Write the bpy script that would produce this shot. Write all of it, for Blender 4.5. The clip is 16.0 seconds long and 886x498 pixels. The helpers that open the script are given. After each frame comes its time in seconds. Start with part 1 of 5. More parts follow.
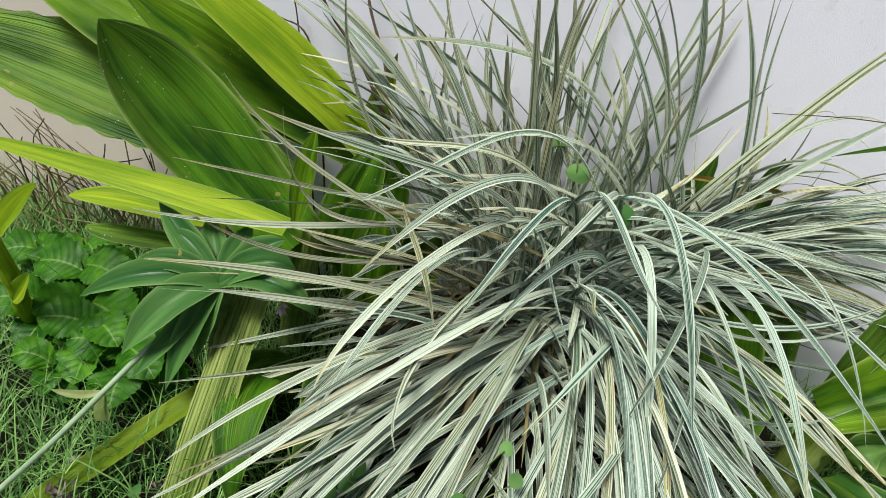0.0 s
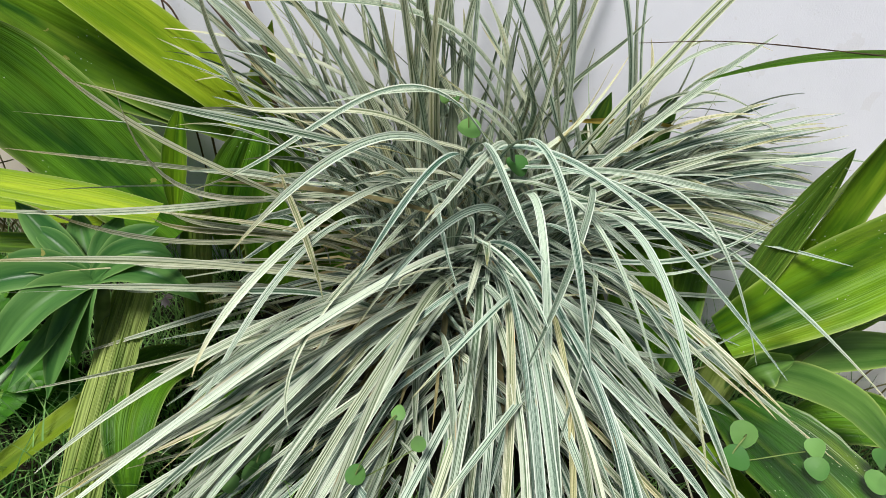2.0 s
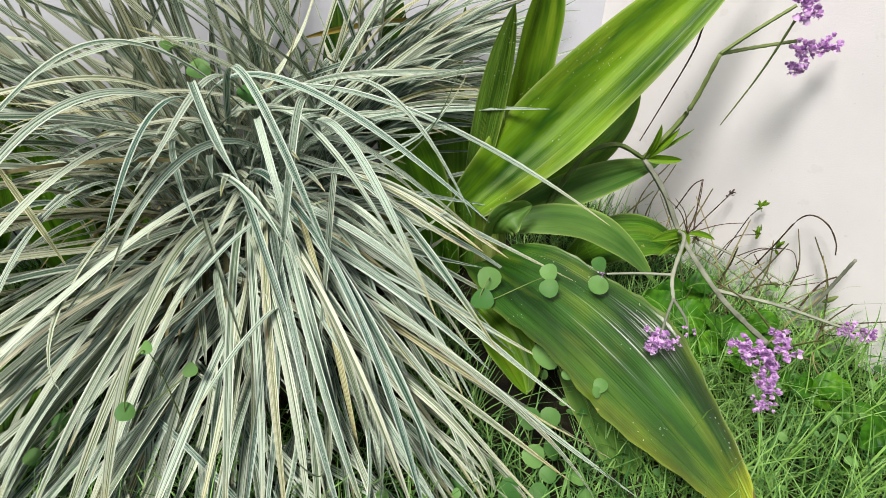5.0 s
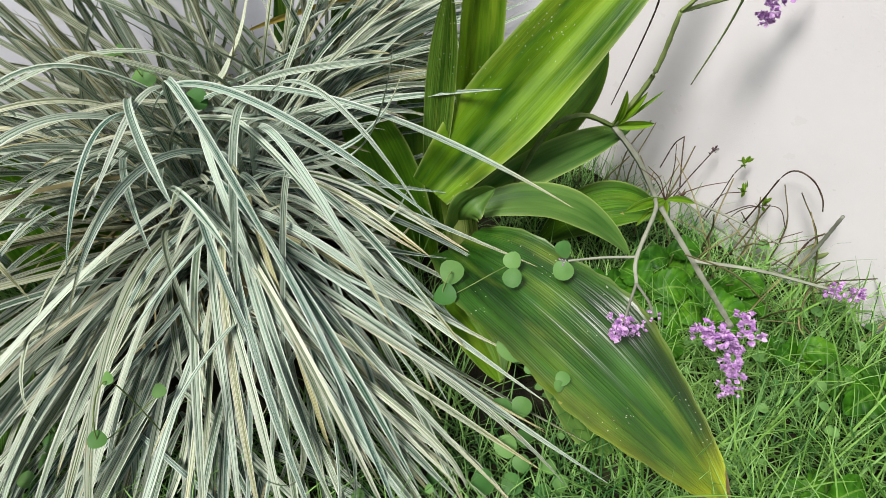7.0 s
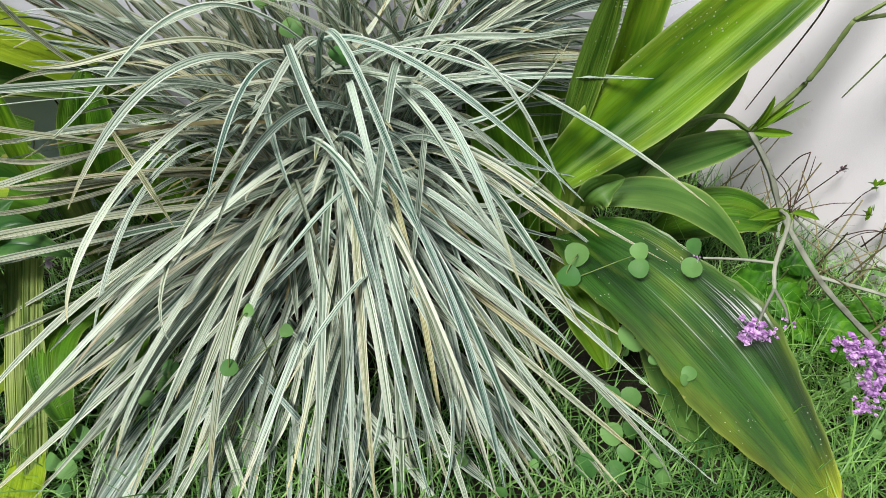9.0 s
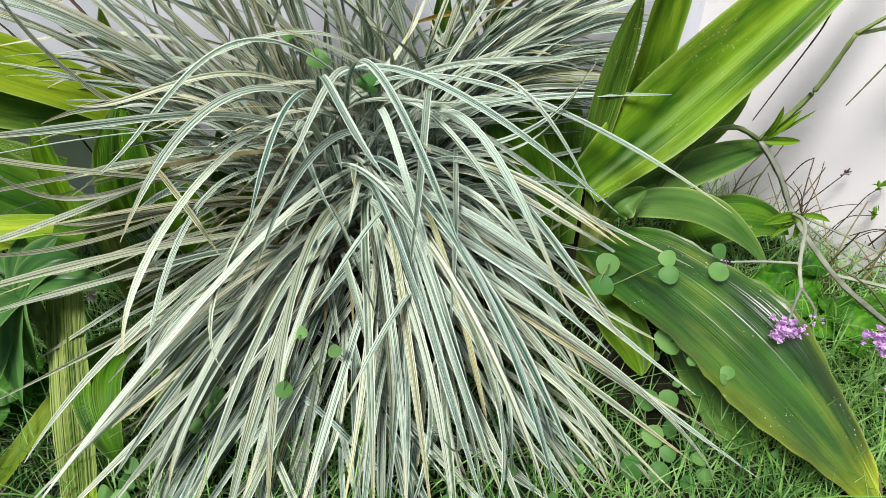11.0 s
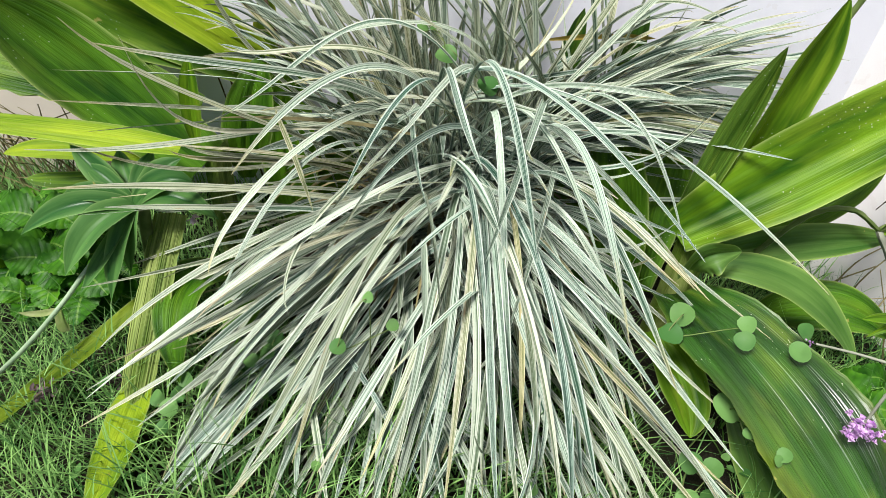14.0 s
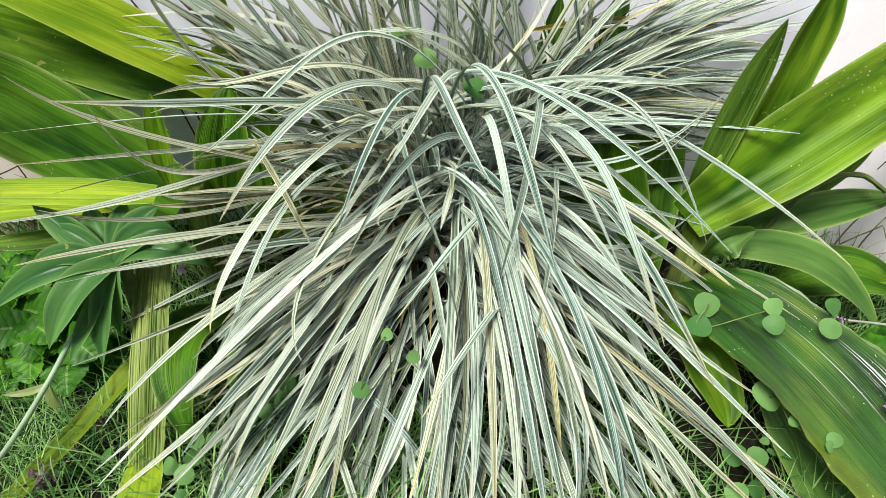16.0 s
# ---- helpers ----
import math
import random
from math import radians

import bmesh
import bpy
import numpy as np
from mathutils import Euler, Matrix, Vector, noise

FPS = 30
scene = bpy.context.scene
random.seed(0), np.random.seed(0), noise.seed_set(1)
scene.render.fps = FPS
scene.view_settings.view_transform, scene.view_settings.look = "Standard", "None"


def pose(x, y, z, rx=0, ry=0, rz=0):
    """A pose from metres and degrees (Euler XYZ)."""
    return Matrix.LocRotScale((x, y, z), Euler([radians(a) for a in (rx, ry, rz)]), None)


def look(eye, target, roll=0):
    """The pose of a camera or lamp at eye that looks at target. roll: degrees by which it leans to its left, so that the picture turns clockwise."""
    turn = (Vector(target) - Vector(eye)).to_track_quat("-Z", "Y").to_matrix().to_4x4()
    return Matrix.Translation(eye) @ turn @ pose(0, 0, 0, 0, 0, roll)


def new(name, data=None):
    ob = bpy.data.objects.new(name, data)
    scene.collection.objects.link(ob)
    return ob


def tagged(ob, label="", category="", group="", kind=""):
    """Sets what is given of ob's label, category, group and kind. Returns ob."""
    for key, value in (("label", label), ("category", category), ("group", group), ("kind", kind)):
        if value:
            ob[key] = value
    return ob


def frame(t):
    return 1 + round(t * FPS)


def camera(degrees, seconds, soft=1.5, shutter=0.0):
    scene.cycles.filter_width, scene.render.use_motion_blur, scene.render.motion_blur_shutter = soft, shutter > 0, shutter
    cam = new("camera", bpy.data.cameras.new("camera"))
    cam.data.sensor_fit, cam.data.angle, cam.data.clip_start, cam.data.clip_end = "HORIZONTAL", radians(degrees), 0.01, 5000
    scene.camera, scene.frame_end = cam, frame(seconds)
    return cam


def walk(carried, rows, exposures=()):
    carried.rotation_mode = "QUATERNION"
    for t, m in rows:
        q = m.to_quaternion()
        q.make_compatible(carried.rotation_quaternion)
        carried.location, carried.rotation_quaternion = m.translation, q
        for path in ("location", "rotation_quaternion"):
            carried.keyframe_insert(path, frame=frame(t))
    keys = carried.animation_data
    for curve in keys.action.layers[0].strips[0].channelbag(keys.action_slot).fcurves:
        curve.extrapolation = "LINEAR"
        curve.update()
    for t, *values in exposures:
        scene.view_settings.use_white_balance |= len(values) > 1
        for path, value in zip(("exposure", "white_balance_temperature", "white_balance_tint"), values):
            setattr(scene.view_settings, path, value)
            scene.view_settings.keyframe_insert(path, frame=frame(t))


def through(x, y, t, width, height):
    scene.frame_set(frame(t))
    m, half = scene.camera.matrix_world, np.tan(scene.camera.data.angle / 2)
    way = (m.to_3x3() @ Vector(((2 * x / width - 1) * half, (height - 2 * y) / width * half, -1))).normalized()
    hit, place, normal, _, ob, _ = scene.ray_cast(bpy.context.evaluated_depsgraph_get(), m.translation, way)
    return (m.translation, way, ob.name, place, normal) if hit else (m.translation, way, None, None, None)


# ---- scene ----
cam = camera(75.8, 16.0, soft=0.3)
METRES, EYE, TILT, LEAN, TURN = 1.0, 0.680, -31.28, -12.56, 7.52
ROWS = [
    (0.0, 0.0, 0.0, 0.0, 0.0, 0.0, -0.0),
    (0.5, 0.0124, 0.0099, -0.0019, -0.95, -0.33, 1.88),
    (1.0, 0.0357, 0.0151, -0.0015, -2.7, -0.57, 3.27),
    (1.5, 0.0594, 0.0204, -0.0039, -3.82, -1.28, 4.19),
    (2.0, 0.0865, 0.0195, -0.0217, -4.05, -2.52, 6.28),
    (2.5, 0.0938, 0.0368, -0.0349, 0.21, -5.37, 6.91),
    (3.0, 0.1333, 0.0318, -0.0401, 0.16, -6.16, 9.13),
    (3.5, 0.1377, 0.0131, -0.0472, -0.06, -6.21, 10.5),
    (4.0, 0.1838, -0.0113, -0.0554, -4.42, -7.04, 14.09),
    (4.5, 0.2384, -0.0376, -0.0786, -9.87, -8.7, 19.53),
    (5.0, 0.2976, -0.0699, -0.1063, -12.7, -11.24, 21.13),
    (7.5, 0.4109, -0.0599, -0.0814, -10.09, -16.4, 27.09),
    (8.0, 0.3556, -0.0584, -0.0701, -6.38, -14.69, 23.24),
    (8.5, 0.3216, -0.0552, -0.0615, -5.73, -14.71, 21.41),
    (9.0, 0.2808, -0.0556, -0.0578, -5.81, -14.79, 19.97),
    (9.5, 0.2604, -0.0688, -0.0377, -8.6, -15.25, 22.47),
    (10.0, 0.2259, -0.0622, -0.0243, -9.59, -15.27, 22.77),
    (12.5, 0.2102, -0.0954, -0.0462, -4.19, -10.81, 20.17),
    (13.0, 0.2149, -0.0829, -0.0378, -3.37, -10.75, 19.33),
    (13.5, 0.2364, -0.0797, -0.0459, -0.65, -9.69, 15.52),
    (14.0, 0.2044, -0.0925, -0.0596, 2.53, -8.3, 9.44),
    (14.5, 0.1956, -0.0715, -0.0412, 2.27, -9.88, 13.31),
    (15.0, 0.1703, -0.0522, -0.0256, -0.32, -10.14, 16.48),
    (15.5, 0.1637, -0.0652, -0.0038, -0.97, -9.07, 17.34),
    (16.0, 0.1635, -0.0465, -0.0095, -1.72, -10.89, 16.12),
]
walk(cam, [(t, pose(0, 0, EYE, TILT, LEAN, TURN) @ pose(METRES * x, METRES * y, METRES * z, 90 + pitch, roll, yaw)) for t, x, y, z, yaw, pitch, roll in ROWS],
     [(0.0, 0.30, 6300, 12), (2.0, 0.39, 6300, 13), (3.5, 0.58, 6400, 13), (5.0, 0.39, 6450, 15), (7.5, 0.33, 6250, 16), (10.0, 0.42, 6150, 16), (12.5, 0.60, 6250, 15), (14.0, 0.63, 6250, 15), (16.0, 0.63, 6250, 15)])

# ---- light ----
SUN_UP, SUN_TURN = 60.0, 230.0
world = bpy.data.worlds.new("sky")
scene.world = world
world.use_nodes = True
wn, wl = world.node_tree.nodes, world.node_tree.links
sky = wn.new("ShaderNodeTexSky")
sky.sky_type = 'NISHITA'
sky.sun_disc = False
sky.sun_elevation, sky.sun_rotation = radians(SUN_UP), radians(SUN_TURN)
sky.air_density, sky.dust_density = 1.0, 2.0
wn["Background"].inputs["Strength"].default_value = 0.056
wl.new(sky.outputs["Color"], wn["Background"].inputs["Color"])
sun = new("sun", bpy.data.lights.new("sun", 'SUN'))
sun.data.energy, sun.data.angle, sun.data.color = 4.6, radians(18), (1.0, 0.96, 0.91)
a, e = radians(SUN_TURN), radians(SUN_UP)
sun.matrix_world = look((0, 0, 3), (0 - math.sin(a) * math.cos(e), 0 - math.cos(a) * math.cos(e), 3 - math.sin(e)))


# ---- materials ----
class Nodes:
    """A small builder of node materials."""

    def __init__(self, name):
        self.mat = bpy.data.materials.new(name)
        self.mat.use_nodes = True
        self.tree = self.mat.node_tree
        self.shader = self.tree.nodes["Principled BSDF"]
        self.out = self.tree.nodes["Material Output"]

    def add(self, kind, ins=(), operation="", data_type="", uv_map="", attribute_name=""):
        node = self.tree.nodes.new("ShaderNode" + kind)
        if operation:
            node.operation = operation
        if data_type:
            node.data_type = data_type
        if uv_map:
            node.uv_map = uv_map
        if attribute_name:
            node.attribute_name = attribute_name
        for key, value in dict(ins).items():
            self.put(node, key, value)
        return node

    def put(self, node, key, value):
        if isinstance(value, bpy.types.NodeSocket):
            self.tree.links.new(value, node.inputs[key])
        else:
            node.inputs[key].default_value = value

    def math(self, op, a, b=0.0, c=0.0):
        return self.add("Math", {0: a, 1: b, 2: c}, operation=op).outputs[0]

    def mix(self, f, a, b):
        node = self.add("Mix", {0: f}, data_type='RGBA')
        self.put(node, 6, a if isinstance(a, bpy.types.NodeSocket) else (*a, 1))
        self.put(node, 7, b if isinstance(b, bpy.types.NodeSocket) else (*b, 1))
        return node.outputs[2]

    def ramp(self, f, *stops, smooth='LINEAR'):
        node = self.add("ValToRGB", {0: f})
        node.color_ramp.interpolation = smooth
        els = node.color_ramp.elements
        while len(els) < len(stops):
            els.new(0.5)
        for el, (at, col) in zip(els, stops):
            el.position = at
            el.color = (*col, 1) if isinstance(col, tuple) else (col, col, col, 1)
        return node.outputs[0]

    def attr(self, name):
        return self.add("Attribute", attribute_name=name).outputs["Fac"]

    def uv(self):
        sep = self.add("SeparateXYZ", {0: self.add("UVMap", uv_map="UVMap").outputs[0]})
        return sep.outputs[0], sep.outputs[1]

    def vec(self, x, y, z=0.0):
        return self.add("CombineXYZ", {0: x, 1: y, 2: z}).outputs[0]

    def noise(self, vector, scale, detail=2.0, rough=0.5):
        return self.add("TexNoise", {"Vector": vector, "Scale": scale, "Detail": detail, "Roughness": rough}).outputs[0]

    def place(self):
        return self.add("NewGeometry").outputs["Position"]

    def bump(self, height, strength, distance):
        self.put(self.shader, "Normal", self.add("Bump", {"Height": height, "Strength": strength, "Distance": distance}).outputs[0])

    def finish(self, color, rough=0.5, through=0.0, tint=None, spec=0.5):
        s = self.shader
        self.put(s, "Base Color", color if isinstance(color, bpy.types.NodeSocket) else (*color, 1))
        self.put(s, "Roughness", rough)
        self.put(s, "Specular IOR Level", spec)
        if through:
            tr = self.add("BsdfTranslucent")
            self.put(tr, "Color", tint if tint is not None else (color if isinstance(color, bpy.types.NodeSocket) else (*color, 1)))
            mix = self.add("MixShader", {0: through})
            self.tree.links.new(s.outputs[0], mix.inputs[1])
            self.tree.links.new(tr.outputs[0], mix.inputs[2])
            self.tree.links.new(mix.outputs[0], self.out.inputs[0])
        return self.mat


def striped_leaf():
    """A pale grey-green leaf with thin dark green lines along it; each leaf has its own seed and its own age (0 fresh, 1 yellowed)."""
    m = Nodes("striped_leaf")
    u, v = m.uv()
    seed, age = m.attr("seed"), m.attr("age")
    along = m.math('MULTIPLY', v, 1.6)
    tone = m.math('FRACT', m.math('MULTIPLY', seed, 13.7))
    count = m.math('MULTIPLY_ADD', m.math('FRACT', m.math('MULTIPLY', seed, 7.3)), 6.0, 8.0)
    broad = m.noise(m.vec(m.math('MULTIPLY', u, 3.0), m.math('MULTIPLY', seed, 57.0), along), 1.0, 1.0)
    lane = m.noise(m.vec(m.math('MULTIPLY', u, count), m.math('MULTIPLY', seed, 91.0), along), 1.0, 0.0)
    fine = m.noise(m.vec(m.math('MULTIPLY', u, 34.0), m.math('MULTIPLY', seed, 37.0), along), 1.0, 1.0)
    green = m.math('ADD', m.math('MULTIPLY_ADD', broad, 0.5, -0.25), m.math('MULTIPLY_ADD', tone, -0.18, 0.155))
    line = m.ramp(m.math('SUBTRACT', lane, green), (0.43, 0.0), (0.48, 0.80), (0.56, 1.0))
    edge = m.math('POWER', m.math('ABSOLUTE', m.math('MULTIPLY_ADD', u, 2.0, -1.0)), 5.0)
    line = m.math('MAXIMUM', line, edge)
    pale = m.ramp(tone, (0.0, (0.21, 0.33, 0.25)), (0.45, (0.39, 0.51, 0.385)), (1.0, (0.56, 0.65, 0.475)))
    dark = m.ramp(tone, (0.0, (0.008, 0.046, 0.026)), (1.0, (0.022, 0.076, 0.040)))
    body = m.mix(line, dark, pale)
    body = m.mix(m.ramp(fine, (0.38, 0.85), (0.52, 0.0)), body, m.mix(0.7, body, dark))
    thread = m.noise(m.vec(m.math('MULTIPLY', u, 26.0), m.math('MULTIPLY', seed, 23.0), along), 1.0, 0.0)
    body = m.mix(m.ramp(thread, (0.58, 0.0), (0.66, 0.65)), body, (0.56, 0.66, 0.54))
    body = m.mix(m.math('MULTIPLY', edge, 0.9), body, (0.68, 0.75, 0.63))
    old_pale = m.mix(m.math('FRACT', m.math('MULTIPLY', seed, 29.0)), (0.56, 0.52, 0.27), (0.62, 0.56, 0.39))
    old = m.mix(line, (0.16, 0.17, 0.045), old_pale)
    body = m.mix(age, body, old)
    blot = m.noise(m.vec(m.math('MULTIPLY', u, 2.5), m.math('MULTIPLY', v, 20.0), m.math('MULTIPLY', seed, 43.0)), 1.0, 3.0)
    tan = m.add("Clamp", {0: m.math('MULTIPLY', m.math('SUBTRACT', m.math('ADD', blot, m.math('MULTIPLY', age, 0.05)), 0.68), 9.0)}).outputs[0]
    body = m.mix(m.math('MULTIPLY', tan, 0.75), body, (0.46, 0.27, 0.10))
    cloud = m.noise(m.vec(m.math('MULTIPLY', u, 1.5), m.math('MULTIPLY', v, 12.0), m.math('MULTIPLY', seed, 19.0)), 1.0, 2.0)
    body = m.mix(m.ramp(cloud, (0.40, 0.0), (0.75, 0.45)), body, m.mix(0.5, body, (0.10, 0.17, 0.12)))
    m.bump(m.math('ADD', fine, m.math('MULTIPLY', lane, 0.9)), 0.55, 0.0008)
    return m.finish(body, m.ramp(cloud, (0.3, 0.36), (0.7, 0.52)), 0.04, spec=0.2)


def veined_leaf(name, dark, light, rough=0.38, scale=1.0, through=0.3, spots=True, lines=1.0, margin=30.0, rim=(0.42, 0.50, 0.16), spec=0.16, streak=0.22, mottle=0.0):
    """A broad smooth leaf with veins along it, lighter folds and a paler translucent glow."""
    m = Nodes(name)
    u, v = m.uv()
    seed = m.attr("seed")
    lane = m.vec(m.math('MULTIPLY', u, 16.0 * scale), m.math('MULTIPLY', seed, 31.0), m.math('MULTIPLY', v, 0.7))
    veins = m.noise(lane, 1.0, 2.0)
    fine = m.noise(m.vec(m.math('MULTIPLY', u, 64.0 * scale), m.math('MULTIPLY', seed, 17.0), m.math('MULTIPLY', v, 1.3)), 1.0, 1.0)
    patch = m.noise(m.vec(m.math('MULTIPLY', u, 3.2), m.math('MULTIPLY', v, 7.0), m.math('MULTIPLY', seed, 71.0)), 1.0, 4.0)
    f = m.math('ADD', m.math('MULTIPLY', veins, streak), m.math('ADD', m.math('MULTIPLY', fine, 0.14 + (streak - 0.30) * 0.6), m.math('MULTIPLY_ADD', patch, 0.60, (0.30 - streak) * 0.8)))
    col = m.ramp(f, (0.42, dark), (0.64, light))
    if mottle:
        blush = m.noise(m.vec(m.math('MULTIPLY', u, 4.5), m.math('MULTIPLY', v, 9.0), m.math('MULTIPLY', seed, 13.0)), 1.0, 3.0)
        col = m.mix(m.math('MULTIPLY', m.ramp(blush, (0.52, 0.0), (0.70, 1.0)), mottle), col, m.mix(0.5, light, (0.30, 0.38, 0.03)))
    line = m.math('LESS_THAN', m.math('ABSOLUTE', m.math('SUBTRACT', veins, 0.5)), 0.018)
    col = m.mix(m.math('MULTIPLY', line, 0.55 * lines), col, m.mix(0.65, col, (0.01, 0.03, 0.002)))
    edge = m.math('POWER', m.math('ABSOLUTE', m.math('MULTIPLY_ADD', u, 2.0, -1.0)), margin)
    col = m.mix(m.math('MULTIPLY', edge, 0.6), col, rim)
    if spots:
        dots = m.add("TexVoronoi", {"Vector": m.place(), "Scale": 170.0})
        few = m.math('MULTIPLY', m.math('LESS_THAN', dots.outputs["Distance"], 0.13), m.math('GREATER_THAN', m.noise(m.place(), 14.0, 1.0), 0.60))
        col = m.mix(m.math('MULTIPLY', few, 0.7), col, (0.62, 0.66, 0.5))
    age = m.attr("age")
    blotch = m.noise(m.vec(m.math('MULTIPLY', u, 5.0), m.math('MULTIPLY', v, 16.0), m.math('MULTIPLY', seed, 23.0)), 1.0, 3.0)
    turn = m.math('MULTIPLY', age, m.math('MULTIPLY_ADD', blotch, 2.4, -0.3), 0.0)
    col = m.mix(m.add("Clamp", {0: turn}).outputs[0], col, (0.30, 0.36, 0.015))
    dead = m.math('GREATER_THAN', m.math('ADD', age, m.math('MULTIPLY', blotch, 0.5)), 1.22)
    col = m.mix(m.math('MULTIPLY', dead, 0.9), col, (0.085, 0.055, 0.03))
    worn = m.math('GREATER_THAN', m.noise(m.place(), 46.0, 4.0), 0.73)
    col = m.mix(m.math('MULTIPLY', worn, 0.6), col, (0.30, 0.27, 0.07))
    m.bump(m.math('ADD', veins, m.math('MULTIPLY', fine, 0.6)), min(1.0, 0.9 * lines), 0.007 * min(1.0, scale))
    glow = m.mix(0.5, col, (0.36, 0.55, 0.03))
    rg = m.ramp(patch, (0.35, rough), (0.65, rough + 0.14))
    return m.finish(col, rg, through, glow, spec=spec)


def plain_plant(name, a, b, size=60.0, rough=0.5, through=0.25, spec=0.15):
    m = Nodes(name)
    seed = m.attr("seed")
    f = m.math('ADD', m.math('MULTIPLY', m.noise(m.place(), size, 3.0), 0.6), m.math('MULTIPLY', seed, 0.4))
    col = m.ramp(f, (0.30, a), (0.66, b))
    m.bump(m.noise(m.place(), size * 5, 2.0), 0.35, 0.0006)
    return m.finish(col, rough, through, spec=spec)


def quilted_leaf():
    """A small puckered leaf with sunken side veins."""
    m = Nodes("quilted_leaf")
    u, v = m.uv()
    x = m.math('ABSOLUTE', m.math('MULTIPLY_ADD', u, 2.0, -1.0))
    lane = m.math('SUBTRACT', m.math('MULTIPLY', v, 95.0), m.math('MULTIPLY', x, 1.3))
    ridge = m.math('ABSOLUTE', m.math('SINE', m.math('MULTIPLY', lane, 3.14159)))
    middle = m.math('LESS_THAN', x, 0.05)
    f = m.math('ADD', m.math('MULTIPLY', ridge, 0.07), m.math('MULTIPLY_ADD', m.noise(m.place(), 55.0, 3.0), 0.7, m.math('MULTIPLY', m.attr("seed"), 0.25)))
    col = m.ramp(f, (0.30, (0.010, 0.060, 0.002)), (0.60, (0.042, 0.155, 0.006)), (0.90, (0.13, 0.31, 0.012)))
    col = m.mix(m.math('MULTIPLY', middle, 0.6), col, (0.16, 0.30, 0.05))
    m.bump(m.math('ADD', ridge, m.math('MULTIPLY', m.noise(m.place(), 420.0, 2.0), 0.5)), 0.55, 0.0012)
    return m.finish(col, 0.45, 0.22, spec=0.15)


def wall_paint(name, low, high):
    m = Nodes(name)
    p = m.place()
    col = m.ramp(m.noise(p, 3.2, 5.0, 0.6), (0.30, low), (0.70, high))
    speck = m.math('GREATER_THAN', m.noise(p, 150.0, 2.0), 0.74)
    col = m.mix(m.math('MULTIPLY', speck, 0.25), col, (0.45, 0.42, 0.38))
    splash = m.noise(p, 22.0, 4.0)
    col = m.mix(m.math('MULTIPLY', m.math('GREATER_THAN', splash, 0.66), 0.14), col, (0.50, 0.46, 0.40))
    m.bump(m.math('ADD', m.noise(p, 420.0, 3.0), m.math('MULTIPLY', m.noise(p, 34.0, 3.0), 0.8)), 0.25, 0.0014)
    return m.finish(col, 0.8, spec=0.25)


def soil_mat():
    m = Nodes("soil")
    p = m.place()
    col = m.ramp(m.noise(p, 26.0, 6.0, 0.65), (0.32, (0.007, 0.006, 0.004)), (0.55, (0.018, 0.017, 0.009)), (0.72, (0.045, 0.046, 0.020)))
    m.bump(m.noise(p, 90.0, 6.0, 0.7), 0.9, 0.012)
    return m.finish(col, 0.95, spec=0.15)


STRIPED = striped_leaf()
DARK_LEAF = veined_leaf("dark_broad_leaf", (0.009, 0.050, 0.0015), (0.078, 0.205, 0.006), 0.34, 1.3, 0.12, lines=0.6, spec=0.2, streak=0.22, mottle=0.2)
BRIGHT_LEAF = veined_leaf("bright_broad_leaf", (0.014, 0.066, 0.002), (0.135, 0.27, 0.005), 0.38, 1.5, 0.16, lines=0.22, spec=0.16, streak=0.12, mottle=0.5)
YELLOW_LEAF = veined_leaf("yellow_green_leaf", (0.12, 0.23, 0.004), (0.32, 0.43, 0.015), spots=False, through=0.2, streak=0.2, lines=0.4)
GREY_LEAF = veined_leaf("smooth_succulent_leaf", (0.018, 0.076, 0.016), (0.080, 0.185, 0.042), 0.32, 0.5, 0.10, spots=False, lines=0.12, margin=11.0, rim=(0.20, 0.32, 0.10), spec=0.14, streak=0.10)
OLIVE_LEAF = veined_leaf("olive_leaf", (0.075, 0.145, 0.004), (0.21, 0.30, 0.012), spots=False, streak=0.15, lines=0.4)
EDGED_LEAF = veined_leaf("yellow_edged_leaf", (0.010, 0.045, 0.004), (0.05, 0.13, 0.01), spots=False, margin=5.0, rim=(0.55, 0.50, 0.06))
DROOP_LEAF = veined_leaf("drooping_leaf", (0.004, 0.026, 0.002), (0.032, 0.115, 0.008), 0.28, 1.2, 0.05, spec=0.42, streak=0.22, mottle=0.38, lines=0.45, rim=(0.16, 0.24, 0.05))
SMOOTH_LEAF = veined_leaf("smooth_fleshy_leaf", (0.024, 0.080, 0.010), (0.095, 0.19, 0.035), 0.36, 0.5, 0.15, spots=False, lines=0.15, margin=16.0, rim=(0.36, 0.46, 0.12))
MID_LEAF = veined_leaf("streaked_broad_leaf", (0.012, 0.058, 0.003), (0.12, 0.24, 0.025), through=0.15, streak=0.3, mottle=0.5)
STALK = veined_leaf("ribbed_stalk", (0.09, 0.16, 0.015), (0.36, 0.44, 0.12), 0.5, 0.8, 0.15, spots=False)
CLOVER = plain_plant("round_leaf", (0.05, 0.15, 0.032), (0.14, 0.285, 0.075), 25.0)
MINT = quilted_leaf()
GRASS = plain_plant("grass", (0.028, 0.110, 0.022), (0.28, 0.50, 0.14), 8.0)
BRIGHT_GRASS = plain_plant("bright_grass", (0.025, 0.10, 0.010), (0.22, 0.42, 0.08), 8.0)
STRAW = plain_plant("dry_straw", (0.07, 0.065, 0.025), (0.32, 0.28, 0.13), 30.0, 0.7)
YELLOW_DRY = plain_plant("yellow_dry_leaf", (0.36, 0.26, 0.04), (0.62, 0.48, 0.12), 60.0, 0.5, 0.1)
